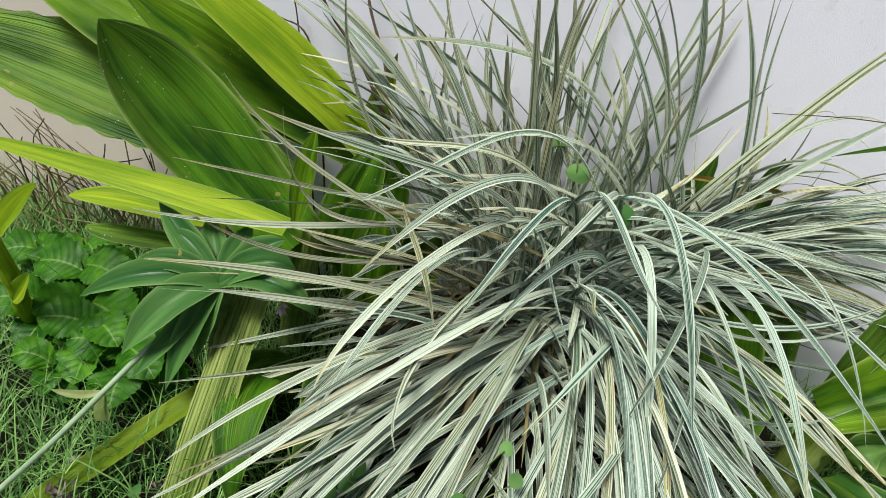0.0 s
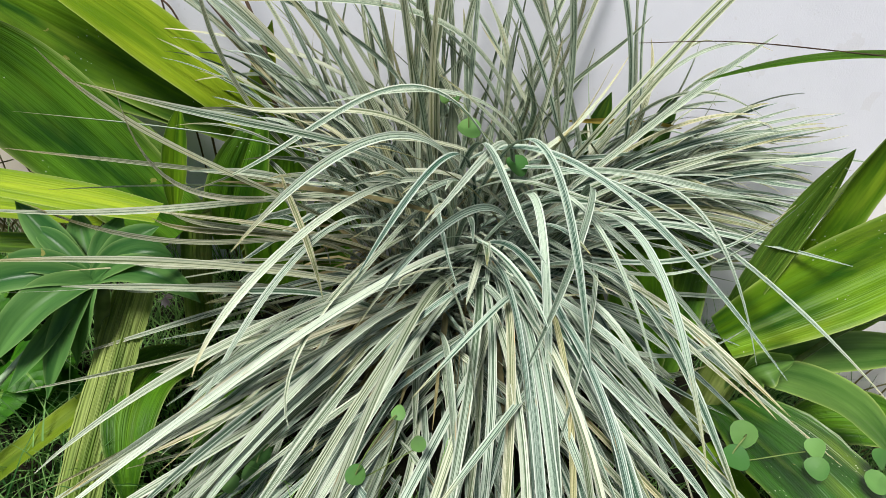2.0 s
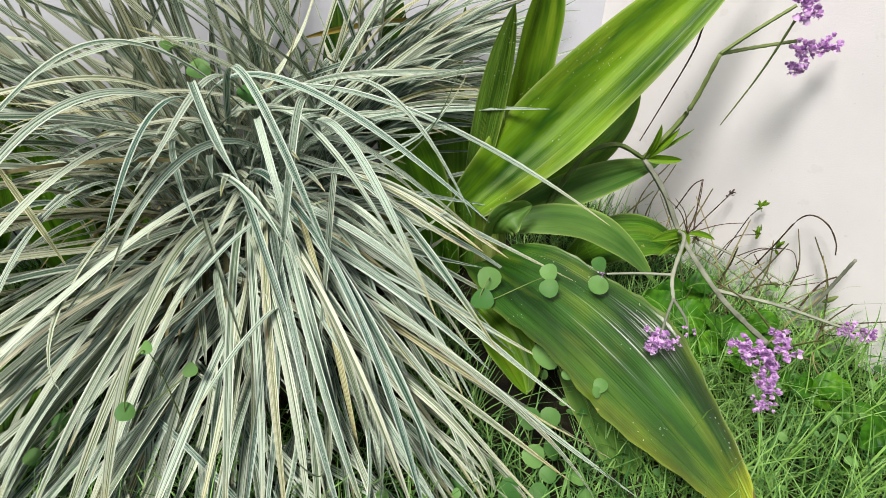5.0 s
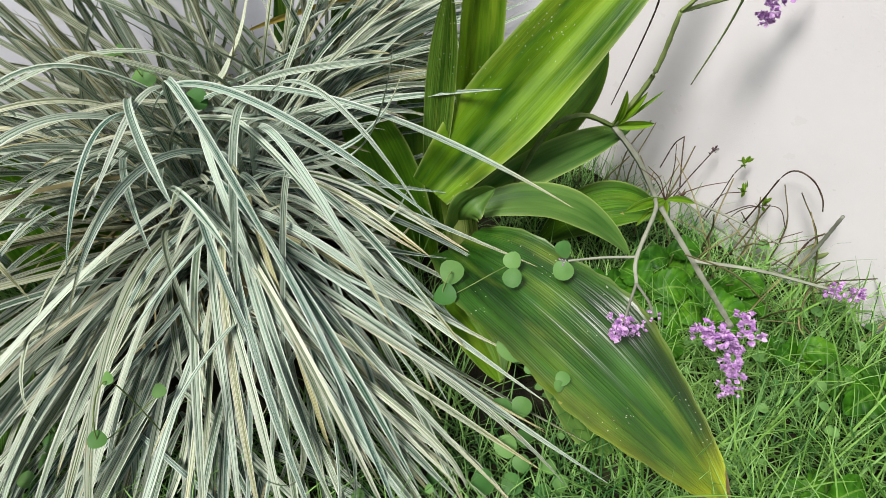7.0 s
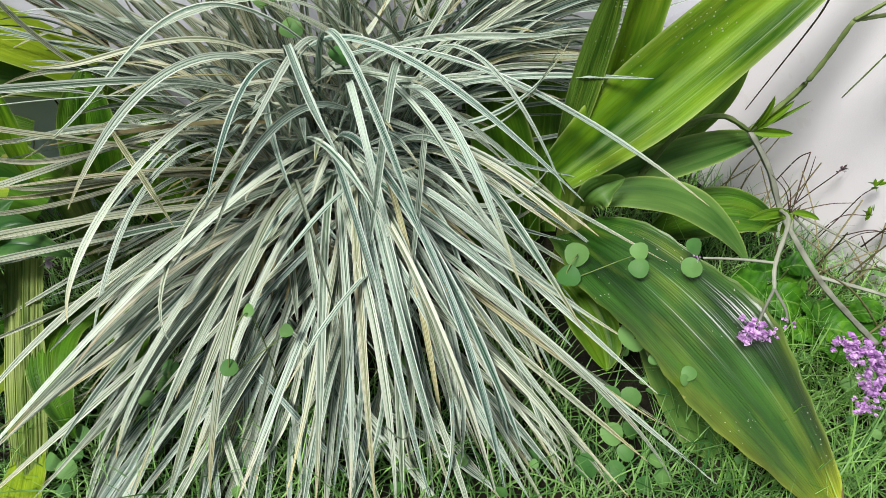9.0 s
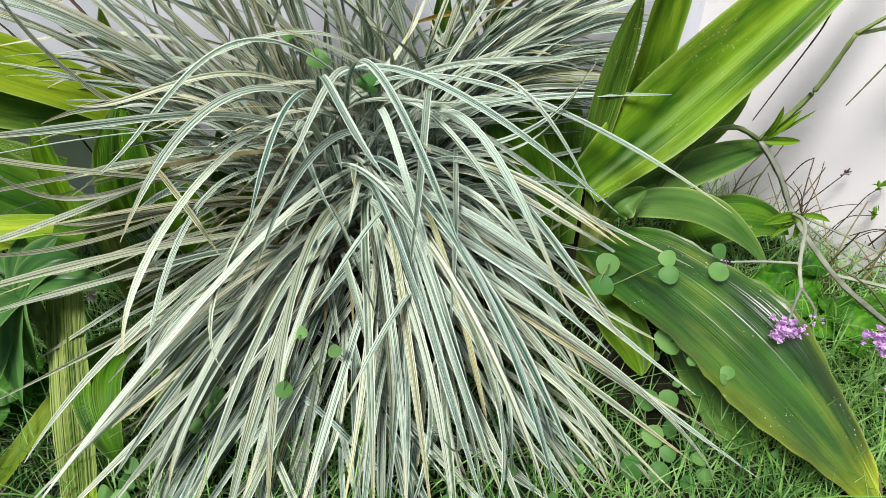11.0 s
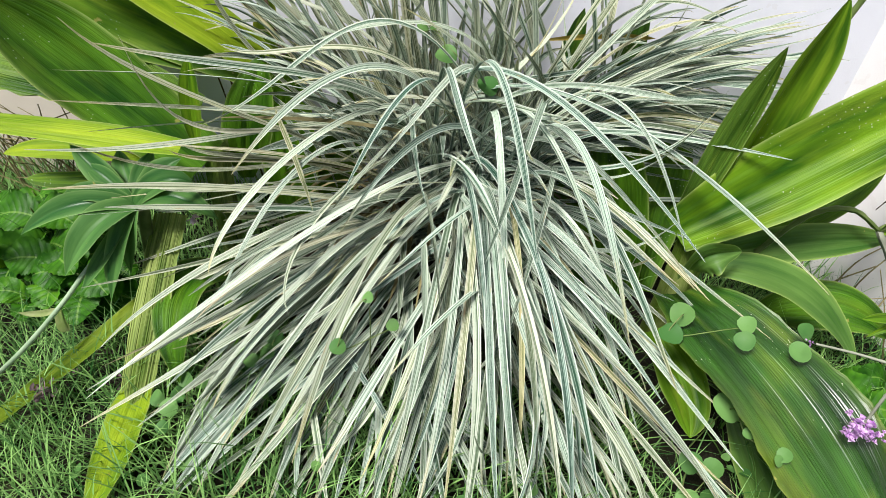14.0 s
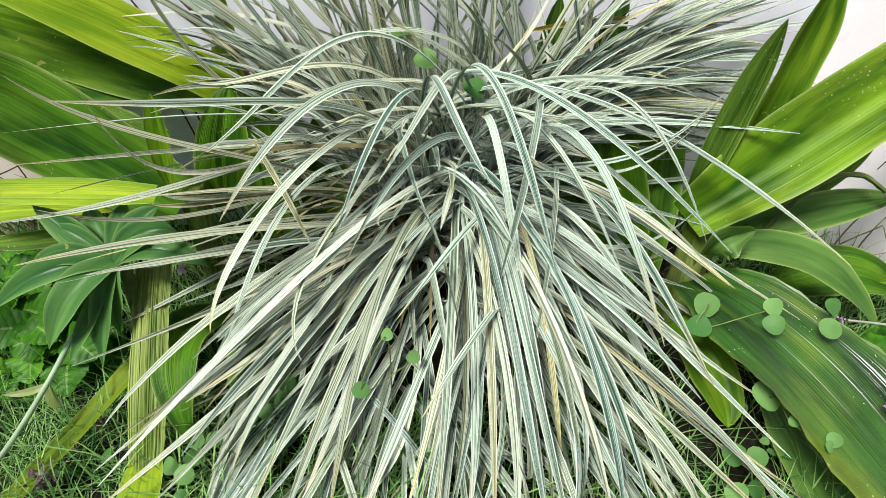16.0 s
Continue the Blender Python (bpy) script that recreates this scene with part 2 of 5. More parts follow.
STEM = plain_plant("green_stem", (0.07, 0.11, 0.025), (0.19, 0.25, 0.08), 40.0, 0.5, 0.1)
STEM_PALE = plain_plant("pale_green_stem", (0.16, 0.27, 0.14), (0.32, 0.43, 0.26), 40.0, 0.45, 0.1)
STEM_GREY = plain_plant("grey_stem", (0.13, 0.14, 0.10), (0.28, 0.30, 0.22), 40.0, 0.6, 0.0)
TWIG = plain_plant("brown_twig", (0.035, 0.022, 0.014), (0.12, 0.08, 0.05), 40.0, 0.8, 0.0)
PETAL = plain_plant("violet_petal", (0.50, 0.24, 0.58), (0.86, 0.62, 0.88), 120.0, 0.6, 0.35)
BUD = plain_plant("pale_bud", (0.42, 0.30, 0.38), (0.62, 0.52, 0.56), 120.0, 0.7, 0.2)
SEED = plain_plant("dry_seed_head", (0.05, 0.03, 0.03), (0.30, 0.22, 0.22), 220.0, 0.9, 0.0)
PALE_POD = plain_plant("pale_sheath", (0.15, 0.22, 0.05), (0.38, 0.38, 0.20), 50.0, 0.6, 0.2)
# The same white paint twice, tinted for bluish skylight north and warm sun east.
WALL_SKYLIT = wall_paint("white_paint_skylit", (0.68, 0.69, 0.73), (0.76, 0.77, 0.81))
WALL_SUNLIT = wall_paint("white_paint_sunlit", (0.66, 0.645, 0.62), (0.73, 0.715, 0.69))
WALL_BEIGE = wall_paint("beige_paint", (0.60, 0.54, 0.44), (0.68, 0.62, 0.52))
SOIL = soil_mat()


# ---- mesh helpers ----
class Sheet:
    """Collects vertices, faces, a UV map and two values per vertex for one mesh."""

    def __init__(self):
        self.v, self.f, self.uv, self.seed, self.age = [], [], [], [], []

    def grid(self, rows, uvs, seed, age=0.0):
        n, k, at = len(rows), len(rows[0]), len(self.v)
        for row, urow in zip(rows, uvs):
            self.v.extend(row)
            self.uv.extend(urow)
        self.seed += [seed] * (n * k)
        self.age += age if isinstance(age, list) else [age] * (n * k)
        for i in range(n - 1):
            for j in range(k - 1):
                q = at + i * k + j
                self.f.append((q, q + 1, q + k + 1, q + k))

    def loft(self, points, radii, seed, sides=6, cap=True):
        """A round stem along points."""
        rows, uvs = [], []
        for i, p in enumerate(points):
            d = (points[min(i + 1, len(points) - 1)] - points[max(i - 1, 0)]).normalized()
            s = d.orthogonal().normalized() if abs(d.z) > 0.95 else d.cross(Vector((0, 0, 1))).normalized()
            o = s.cross(d)
            rows.append([p + (s * math.cos(q) + o * math.sin(q)) * radii[i] for q in [2 * math.pi * w / sides for w in range(sides + 1)]])
            uvs.append([(w / sides, i * 0.02) for w in range(sides + 1)])
        self.grid(rows, uvs, seed)
        if cap:
            at = len(self.v) - (sides + 1)
            self.f.append(tuple(at + w for w in range(sides)))
            at -= (len(points) - 1) * (sides + 1)
            self.f.append(tuple(at + w for w in reversed(range(sides))))

    def build(self, name, mat, smooth=True):
        me = bpy.data.meshes.new(name)
        me.from_pydata([tuple(p) for p in self.v], [], self.f)
        layer = me.uv_layers.new(name="UVMap")
        loops = np.empty(len(me.loops), dtype=np.int32)
        me.loops.foreach_get("vertex_index", loops)
        layer.data.foreach_set("uv", np.array(self.uv, dtype=np.float32)[loops].ravel())
        for key, values in (("seed", self.seed), ("age", self.age)):
            me.attributes.new(key, 'FLOAT', 'POINT').data.foreach_set("value", np.array(values, dtype=np.float32))
        if smooth:
            me.polygons.foreach_set("use_smooth", [True] * len(me.polygons))
        me.materials.append(mat)
        return me


def part(name, sheet, mat, parent=None, label="", smooth=True):
    ob = new(name, sheet.build(name, mat, smooth))
    if parent is not None:
        ob.parent = parent
    return tagged(ob, label)


def thing(name, at, label, category, group="", kind=""):
    ob = new(name)
    ob.empty_display_size = 0.05
    return tagged(ob, label, category, group, kind)


def bezier(p0, p1, p2, p3, s):
    r = 1 - s
    return p0 * r ** 3 + p1 * (3 * s * r * r) + p2 * (3 * s * s * r) + p3 * s ** 3


def bow(p0, pm, p1, s):
    """A curve through three points."""
    c = pm * 2 - (p0 + p1) * 0.5
    r = 1 - s
    return p0 * r * r + c * (2 * s * r) + p1 * s * s


def blade(sheet, b, c1, c2, tip, width, seed, age=0.0, roll=0.0, twist=0.0, n=16, blunt=6.0, upright=False):
    """A long channelled grass leaf along a curve."""
    heading = Vector((tip.x - b.x, tip.y - b.y, 0))
    heading = heading.normalized() if heading.length > 1e-4 else Vector((0, -1, 0))
    side0 = heading.cross(Vector((0, 0, 1)))
    upright = upright and math.hypot(tip.x - b.x, tip.y - b.y) < 0.2
    roll += 0.0 if upright else 0.55 * heading.x
    side0 = Vector((1, 0, 0)) if upright else side0
    rows, uvs, run, last = [], [], 0.0, None
    for i in range(n + 1):
        s = i / n
        s = s ** 0.9
        p = bezier(b, c1, c2, tip, s)
        d = (bezier(b, c1, c2, tip, min(1, s + 0.02)) - bezier(b, c1, c2, tip, max(0, s - 0.02))).normalized()
        side = (side0 - d * side0.dot(d)).normalized()
        side = Matrix.Rotation(roll + twist * s, 3, d) @ side
        up = side.cross(d)
        run += (p - last).length if last is not None else 0.0
        last = p
        w = 0.5 * width * (0.35 + 0.65 * min(1, s * 3.5)) * min(1.0, (1.0 - s) * blunt + 0.03) ** 0.75
        keel = w * 0.34
        rows.append([p + side * (x * w) + up * (keel * (abs(x) - 0.5)) for x in (-1, -0.5, 0, 0.5, 1)])
        uvs.append([(0.5 + 0.5 * x, run) for x in (-1, -0.5, 0, 0.5, 1)])
    dry = 0.9 if seed * 31.7 % 1.0 > 0.55 else 0.0
    sheet.grid(rows, uvs, seed, [min(max(1.0, age), age + dry * max(0.0, (i / n - 0.86) / 0.14)) for i in range(n + 1) for x in range(5)])


def broad(sheet, p0, pm, p1, width, face, seed, fold=0.25, pleat=0.014, n=26, k=27, wave=0.02, peak=0.42, stem=0.25, tipn=0.85, ragged=0.0, torn=0.0, age=0.0):
    """A broad leaf along a bow: folded along its middle, pleated, waved at its edges. face: the side that its upper face looks to."""
    rng = random.Random(int(seed * 9973))
    rows, uvs, run, last, ages = [], [], 0.0, None, []
    ph = rng.random() * 9
    for i in range(n + 1):
        s = i / n
        p = bow(p0, pm, p1, s)
        d = (bow(p0, pm, p1, min(1, s + 0.02)) - bow(p0, pm, p1, max(0, s - 0.02))).normalized()
        side = d.cross(face).normalized()
        up = side.cross(d)
        run += (p - last).length if last is not None else 0.0
        last = p
        rise = stem + (1 - stem) * math.sin(min(1, s / peak) * math.pi / 2)
        fall = max(0.0, 1 - max(0.0, (s - peak) / (1 - peak)) ** 2.2) ** tipn
        w = 0.5 * width * rise * max(fall, 0.012)
        row, urow = [], []
        for j in range(k):
            x = -1 + 2 * j / (k - 1)
            edge = abs(x) ** 3
            lift = fold * abs(x) * w + pleat * w * (math.cos(x * 17 + ph) + 0.7 * math.cos(x * 31 + ph * 3) + 0.5 * math.cos(x * 7 + ph * 2 + s * 2)) * (1 - 0.4 * abs(x)) + wave * edge * math.sin(s * 14 + ph + (2 if x > 0 else 0)) * w * 3
            cut = 1.0 - (ragged * (i % 2) * rng.uniform(0.5, 1.0) if abs(x) == 1 else 0.0)
            row.append(p + side * (x * w * cut) + up * lift)
            urow.append((0.5 + 0.5 * x, run))
            ages.append(age * (max(0.0, (s - 0.3) / 0.7) * (0.03 + (1.7 * abs(x) ** 4 if x > 0 else 0.5 * abs(x) ** 6))) + (1.6 * max(0.0, s - 0.87) / 0.13 * (0.35 + 0.65 * abs(x)) if age else 0.0))
        rows.append(row)
        uvs.append(urow)
    sheet.grid(rows, uvs, seed, ages)


def stem_path(points, n=24):
    """A smooth path through points (Catmull-Rom)."""
    pts = [Vector(p) for p in points]
    pts = [pts[0] * 2 - pts[1]] + pts + [pts[-1] * 2 - pts[-2]]
    out, spans = [], len(pts) - 3
    for i in range(n + 1):
        q = i / n * spans
        k = min(int(q), spans - 1)
        s = q - k
        a, b, c, d = pts[k:k + 4]
        out.append((b * 2 + (c - a) * s + (a * 2 - b * 5 + c * 4 - d) * s * s + (b * 3 - a - c * 3 + d) * s ** 3) * 0.5)
    return out


# ---- ground and walls ----
def height(x, y):
    """The bed: gently uneven, higher round the clump's root."""
    r2 = ((x - 0.18) / 0.30) ** 2 + ((y - 0.80) / 0.22) ** 2
    return 0.012 * noise.noise(Vector((x * 3, y * 3, 0.3))) + 0.006 * noise.noise(Vector((x * 11, y * 11, 4))) + 0.07 * math.exp(-r2) - 0.012


def make_ground():
    s = Sheet()
    xs = [-400, -60, -12, -4] + [-2 + 0.05 * i for i in range(81)] + [4, 12, 60, 400]
    ys = [-400, -60, -12, -4] + [-1.2 + 0.05 * i for i in range(56)] + [4, 12, 60, 400]
    rows = [[Vector((x, y, height(x, y) if abs(x) < 3 and abs(y) < 3 else -0.012)) for x in xs] for y in ys]
    uvs = [[(x, y) for x in xs] for y in ys]
    s.grid(rows, uvs, 0.5)
    return tagged(part("ground", s, SOIL), "dark damp soil of the planting bed under grass", "ground", kind="structure")


def make_wall(name, a, b, thick, high, paint, label):
    """An upright slab from a to b in plan, its face on the line a-b, with the thickness behind it."""
    a, b = Vector((*a, 0)), Vector((*b, 0))
    d = (b - a).normalized()
    back = Vector((-d.y, d.x, 0)) * thick
    bm = bmesh.new()
    low, top = [], []
    for p in (a, b, b + back, a + back):
        low.append(bm.verts.new(p + Vector((0, 0, -0.2))))
        top.append(bm.verts.new(p + Vector((0, 0, high))))
    bm.faces.new(low[::-1])
    bm.faces.new(top)
    for i in range(4):
        bm.faces.new((low[i], low[(i + 1) % 4], top[(i + 1) % 4], top[i]))
    me = bpy.data.meshes.new(name)
    bm.to_mesh(me)
    bm.free()
    me.materials.append(paint)
    return tagged(new(name, me), label, "wall", kind="structure")


CORNER = (0.871, 0.935)
make_ground()
make_wall("wall_west", (-3.2, 0.935), (-0.40, 0.935), 0.2, 2.6, WALL_BEIGE, "beige painted rendered house wall behind the plants")
make_wall("wall_north", (-0.40, 0.935), CORNER, 0.2, 2.6, WALL_SKYLIT, "white painted rendered house wall behind the plants")
make_wall("wall_east", CORNER, (1.50, -0.62), 0.2, 2.6, WALL_SUNLIT, "white painted rendered wall meeting the house wall")


# ---- the striped clump ----
clump = thing("striped_grass_clump", (0.17, 0.8, 0), "large arching clump of cream and green striped grass leaves", "grass clump")
ARCHES = []
dice = random.Random(11)


def arch(base, tip, first, second, lean, width, zone, age=None, roll=None):
    """A leaf from the crown: it rises at a share of its reach to a height, again, and ends at its tip."""
    b, t = Vector(base), Vector(tip)
    d = Vector((t.x - b.x, t.y - b.y, 0))
    v = Vector((-d.y, d.x, 0)).normalized()
    c1 = Vector((b.x, b.y, 0)) + d * first[0] + Vector((0, 0, first[1]))
    c2 = Vector((b.x, b.y, 0)) + d * second[0] + v * lean + Vector((0, 0, second[1]))
    ARCHES.append((b, c1, c2, t, width, zone, age, roll))


# leaves that reach to the left plants
arch((0.146, 0.772, 0.098), (-0.235, 0.503, 0.507), (0.30, 0.312), (0.83, 0.375), -0.002, 0.0125, 'L', 0.55)
arch((0.203, 0.813, 0.102), (-0.194, 0.484, 0.490), (0.22, 0.428), (0.53, 0.390), 0.001, 0.0125, 'L', 0.15)
arch((0.216, 0.812, 0.103), (-0.282, 0.523, 0.437), (0.18, 0.372), (0.62, 0.402), -0.000, 0.0090, 'L', 0.10)
arch((0.126, 0.808, 0.104), (-0.185, 0.523, 0.483), (0.29, 0.450), (0.95, 0.215), 0.001, 0.0095, 'L', 0.60)
arch((0.325, 0.801, 0.111), (-0.145, 0.576, 0.352), (0.48, 0.706), (0.65, 0.396), -0.004, 0.0120, 'L', 0.10)
arch((0.244, 0.807, 0.103), (-0.082, 0.507, 0.325), (0.25, 0.481), (0.64, 0.485), -0.003, 0.0125, 'L', 0.10)
arch((0.295, 0.803, 0.106), (-0.017, 0.591, 0.413), (0.14, 0.355), (0.84, 0.434), -0.007, 0.0080, 'L', 1.10)
arch((0.231, 0.811, 0.104), (-0.136, 0.661, 0.430), (0.23, 0.555), (0.80, 0.369), -0.001, 0.0120, 'L', 0.50)
arch((0.211, 0.818, 0.105), (-0.309, 0.468, 0.360), (0.18, 0.421), (0.56, 0.281), 0.006, 0.0100, 'L', 0.30)
arch((0.173, 0.791, 0.102), (-0.271, 0.493, 0.359), (0.27, 0.355), (0.64, 0.197), 0.007, 0.0095, 'L', 0.55)
arch((0.176, 0.765, 0.100), (-0.280, 0.437, 0.327), (0.33, 0.209), (0.71, 0.299), 0.002, 0.0125, 'L', 0.45)
arch((0.172, 0.775, 0.100), (-0.178, 0.529, 0.347), (0.29, 0.261), (0.69, 0.302), 0.002, 0.0100, 'L', 0.80)
arch((0.154, 0.768, 0.098), (-0.169, 0.530, 0.338), (0.30, 0.302), (0.89, 0.286), -0.001, 0.0090, 'L', 0.85)
arch((0.109, 0.751, 0.095), (-0.154, 0.538, 0.343), (0.34, 0.304), (0.87, 0.292), -0.003, 0.0090, 'L', 0.60)
arch((0.214, 0.767, 0.101), (-0.277, 0.501, 0.148), (0.23, 0.248), (0.61, 0.195), 0.011, 0.0100, 'L', 0.25)
arch((0.194, 0.847, 0.107), (-0.092, 0.414, 0.238), (0.09, 0.478), (0.91, 0.362), -0.008, 0.0110, 'L', 0.15)
arch((0.118, 0.810, 0.101), (-0.090, 0.418, 0.188), (0.27, 0.368), (0.65, 0.367), -0.007, 0.0105, 'L', 0.10)
arch((0.232, 0.793, 0.105), (-0.210, 0.342, 0.168), (0.17, 0.267), (0.77, 0.271), 0.005, 0.0130, 'L', 0.30)
arch((0.268, 0.816, 0.107), (-0.192, 0.275, 0.160), (0.05, 0.339), (0.62, 0.271), 0.015, 0.0130, 'L', 0.10)
arch((0.212, 0.771, 0.103), (-0.237, 0.381, 0.227), (0.29, 0.188), (0.56, 0.185), 0.013, 0.0090, 'L', 0.45)
arch((0.214, 0.776, 0.101), (-0.104, 0.382, 0.231), (0.25, 0.264), (0.71, 0.278), 0.005, 0.0125, 'L', 0.20)
arch((0.243, 0.764, 0.101), (-0.140, 0.335, 0.110), (0.22, 0.243), (0.69, 0.219), 0.013, 0.0130, 'L', 0.10)
arch((0.209, 0.752, 0.097), (-0.111, 0.332, 0.081), (0.35, 0.284), (0.61, 0.226), 0.014, 0.0135, 'L', 0.20)
arch((0.217, 0.744, 0.098), (-0.131, 0.413, 0.148), (0.29, 0.195), (0.72, 0.248), 0.007, 0.0100, 'L', 0.70)
arch((0.269, 0.741, 0.100), (-0.172, 0.471, 0.024), (0.22, 0.241), (0.51, 0.141), 0.021, 0.0100, 'L', 0.50)
# leaves over the crown
arch((-0.064, 0.639, 0.355), (0.012, 0.525, 0.267), (0.27, 0.328), (0.66, 0.332), -0.002, 0.0090, 'C', 0.75)
arch((0.241, 0.805, 0.102), (0.023, 0.643, 0.275), (0.23, 0.445), (0.54, 0.332), 0.013, 0.0105, 'C', 0.10)
arch((0.219, 0.809, 0.102), (0.041, 0.568, 0.265), (0.24, 0.477), (0.57, 0.439), 0.009, 0.0120, 'C', 0.00)
arch((0.261, 0.810, 0.103), (0.100, 0.558, 0.338), (0.22, 0.532), (0.53, 0.426), 0.023, 0.0120, 'C', 0.20)
arch((0.298, 0.788, 0.103), (0.052, 0.496, 0.252), (0.22, 0.397), (0.65, 0.399), -0.001, 0.0120, 'C', 0.00)
arch((0.104, 0.794, 0.102), (0.260, 0.481, 0.294), (0.23, 0.326), (0.73, 0.349), 0.003, 0.0125, 'C', 0.00)
arch((0.224, 0.805, 0.102), (0.285, 0.445, 0.182), (0.29, 0.493), (0.55, 0.398), -0.015, 0.0125, 'C', 0.00)
arch((0.333, 0.777, 0.102), (0.241, 0.473, 0.223), (0.24, 0.493), (0.65, 0.471), 0.041, 0.0120, 'C', 0.10)
arch((0.168, 0.818, 0.102), (0.314, 0.465, 0.253), (0.25, 0.525), (0.53, 0.519), -0.006, 0.0125, 'C', 0.00)
arch((0.174, 0.808, 0.101), (0.402, 0.482, 0.237), (0.26, 0.452), (0.58, 0.437), -0.001, 0.0120, 'C', 0.05)
arch((0.246, 0.789, 0.100), (0.418, 0.374, 0.234), (0.34, 0.446), (0.56, 0.474), 0.001, 0.0125, 'C', 0.00)
arch((0.117, 0.768, 0.098), (0.198, 0.419, 0.188), (0.29, 0.275), (0.70, 0.322), -0.002, 0.0095, 'C', 0.30)
arch((0.247, 0.774, 0.099), (0.299, 0.560, 0.378), (0.27, 0.359), (0.66, 0.337), -0.004, 0.0090, 'C', 0.10)
arch((0.321, 0.751, 0.101), (0.121, 0.402, 0.260), (0.25, 0.284), (0.65, 0.299), 0.018, 0.0110, 'C', 0.00)
arch((0.144, 0.821, 0.103), (0.231, 0.472, 0.385), (0.23, 0.552), (0.54, 0.405), -0.021, 0.0125, 'C', 0.05)
# leaves that reach to the corner
arch((0.092, 0.833, 0.106), (0.496, 0.439, 0.311), (0.13, 0.536), (0.59, 0.447), 0.000, 0.0130, 'R', 0.00)
arch((0.115, 0.810, 0.102), (0.340, 0.562, 0.415), (0.22, 0.426), (0.61, 0.367), -0.003, 0.0115, 'R', 0.25)
arch((0.107, 0.825, 0.106), (0.674, 0.466, 0.257), (0.10, 0.514), (0.60, 0.417), -0.002, 0.0125, 'R', 0.05)
arch((0.238, 0.788, 0.100), (0.485, 0.472, 0.298), (0.32, 0.453), (0.62, 0.523), 0.004, 0.0090, 'R', 0.10)
arch((0.091, 0.813, 0.103), (0.459, 0.797, 0.417), (0.21, 0.412), (0.52, 0.326), 0.001, 0.0100, 'R', 0.10)
arch((0.140, 0.809, 0.102), (0.508, 0.641, 0.418), (0.23, 0.439), (0.61, 0.391), 0.000, 0.0115, 'R', 0.15)
arch((0.121, 0.815, 0.103), (0.763, 0.821, 0.414), (0.19, 0.428), (0.59, 0.397), 0.002, 0.0125, 'R', 0.10)
arch((0.157, 0.795, 0.101), (0.623, 0.584, 0.375), (0.25, 0.357), (0.65, 0.363), -0.000, 0.0125, 'R', 0.10)
arch((0.207, 0.779, 0.102), (0.488, 0.530, 0.480), (0.33, 0.377), (0.78, 0.191), -0.005, 0.0120, 'R', 0.10)
arch((0.171, 0.786, 0.101), (0.506, 0.569, 0.447), (0.27, 0.339), (0.78, 0.225), -0.006, 0.0100, 'R', 0.05)
arch((0.211, 0.767, 0.097), (0.532, 0.457, 0.236), (0.32, 0.341), (0.54, 0.323), -0.005, 0.0110, 'R', 0.30)
arch((0.245, 0.752, 0.096), (0.469, 0.421, 0.287), (0.36, 0.356), (0.58, 0.295), -0.006, 0.0110, 'R', 0.40)
arch((0.104, 0.792, 0.104), (0.480, 0.360, 0.147), (0.17, 0.276), (0.74, 0.248), -0.008, 0.0135, 'R', 0.05)
arch((0.130, 0.791, 0.100), (0.358, 0.357, 0.159), (0.25, 0.352), (0.58, 0.287), -0.012, 0.0125, 'R', 0.10)
arch((0.165, 0.800, 0.101), (0.391, 0.359, 0.171), (0.28, 0.419), (0.52, 0.274), -0.014, 0.0125, 'R', 0.00)
arch((0.142, 0.780, 0.100), (0.428, 0.408, 0.238), (0.25, 0.296), (0.70, 0.300), -0.004, 0.0120, 'R', 0.05)
arch((0.210, 0.777, 0.098), (0.499, 0.374, 0.153), (0.43, 0.413), (0.59, 0.343), -0.001, 0.0125, 'R', 0.05)
arch((0.174, 0.787, 0.100), (0.269, 0.354, 0.123), (0.29, 0.359), (0.62, 0.353), -0.006, 0.0125, 'R', 0.00)
arch((0.348, 0.647, 0.091), (0.146, 0.314, 0.201), (0.33, 0.195), (0.69, 0.279), 0.023, 0.0115, 'R', 0.05)
arch((0.175, 0.789, 0.100), (0.768, 0.915, 0.476), (0.28, 0.365), (0.65, 0.399), 0.001, 0.0110, 'R', 0.05)
arch((0.172, 0.792, 0.100), (0.780, 0.915, 0.457), (0.28, 0.390), (0.66, 0.382), 0.000, 0.0110, 'R', 0.05)
arch((0.166, 0.796, 0.101), (0.790, 0.915, 0.441), (0.27, 0.408), (0.68, 0.365), -0.001, 0.0110, 'R', 0.05)
arch((0.160, 0.798, 0.101), (0.802, 0.915, 0.421), (0.27, 0.430), (0.69, 0.347), -0.002, 0.0110, 'R', 0.05)
arch((0.169, 0.798, 0.101), (0.748, 0.802, 0.394), (0.33, 0.503), (0.70, 0.339), -0.001, 0.0110, 'R', 0.05)
arch((0.122, 0.812, 0.103), (0.703, 0.768, 0.321), (0.23, 0.369), (0.68, 0.413), 0.001, 0.0120, 'R', 0.05)
arch((0.137, 0.803, 0.102), (0.649, 0.717, 0.290), (0.23, 0.370), (0.64, 0.324), -0.001, 0.0120, 'R', 0.05)
arch((0.116, 0.812, 0.103), (0.720, 0.915, 0.459), (0.21, 0.351), (0.59, 0.338), 0.001, 0.0110, 'R', 0.05)
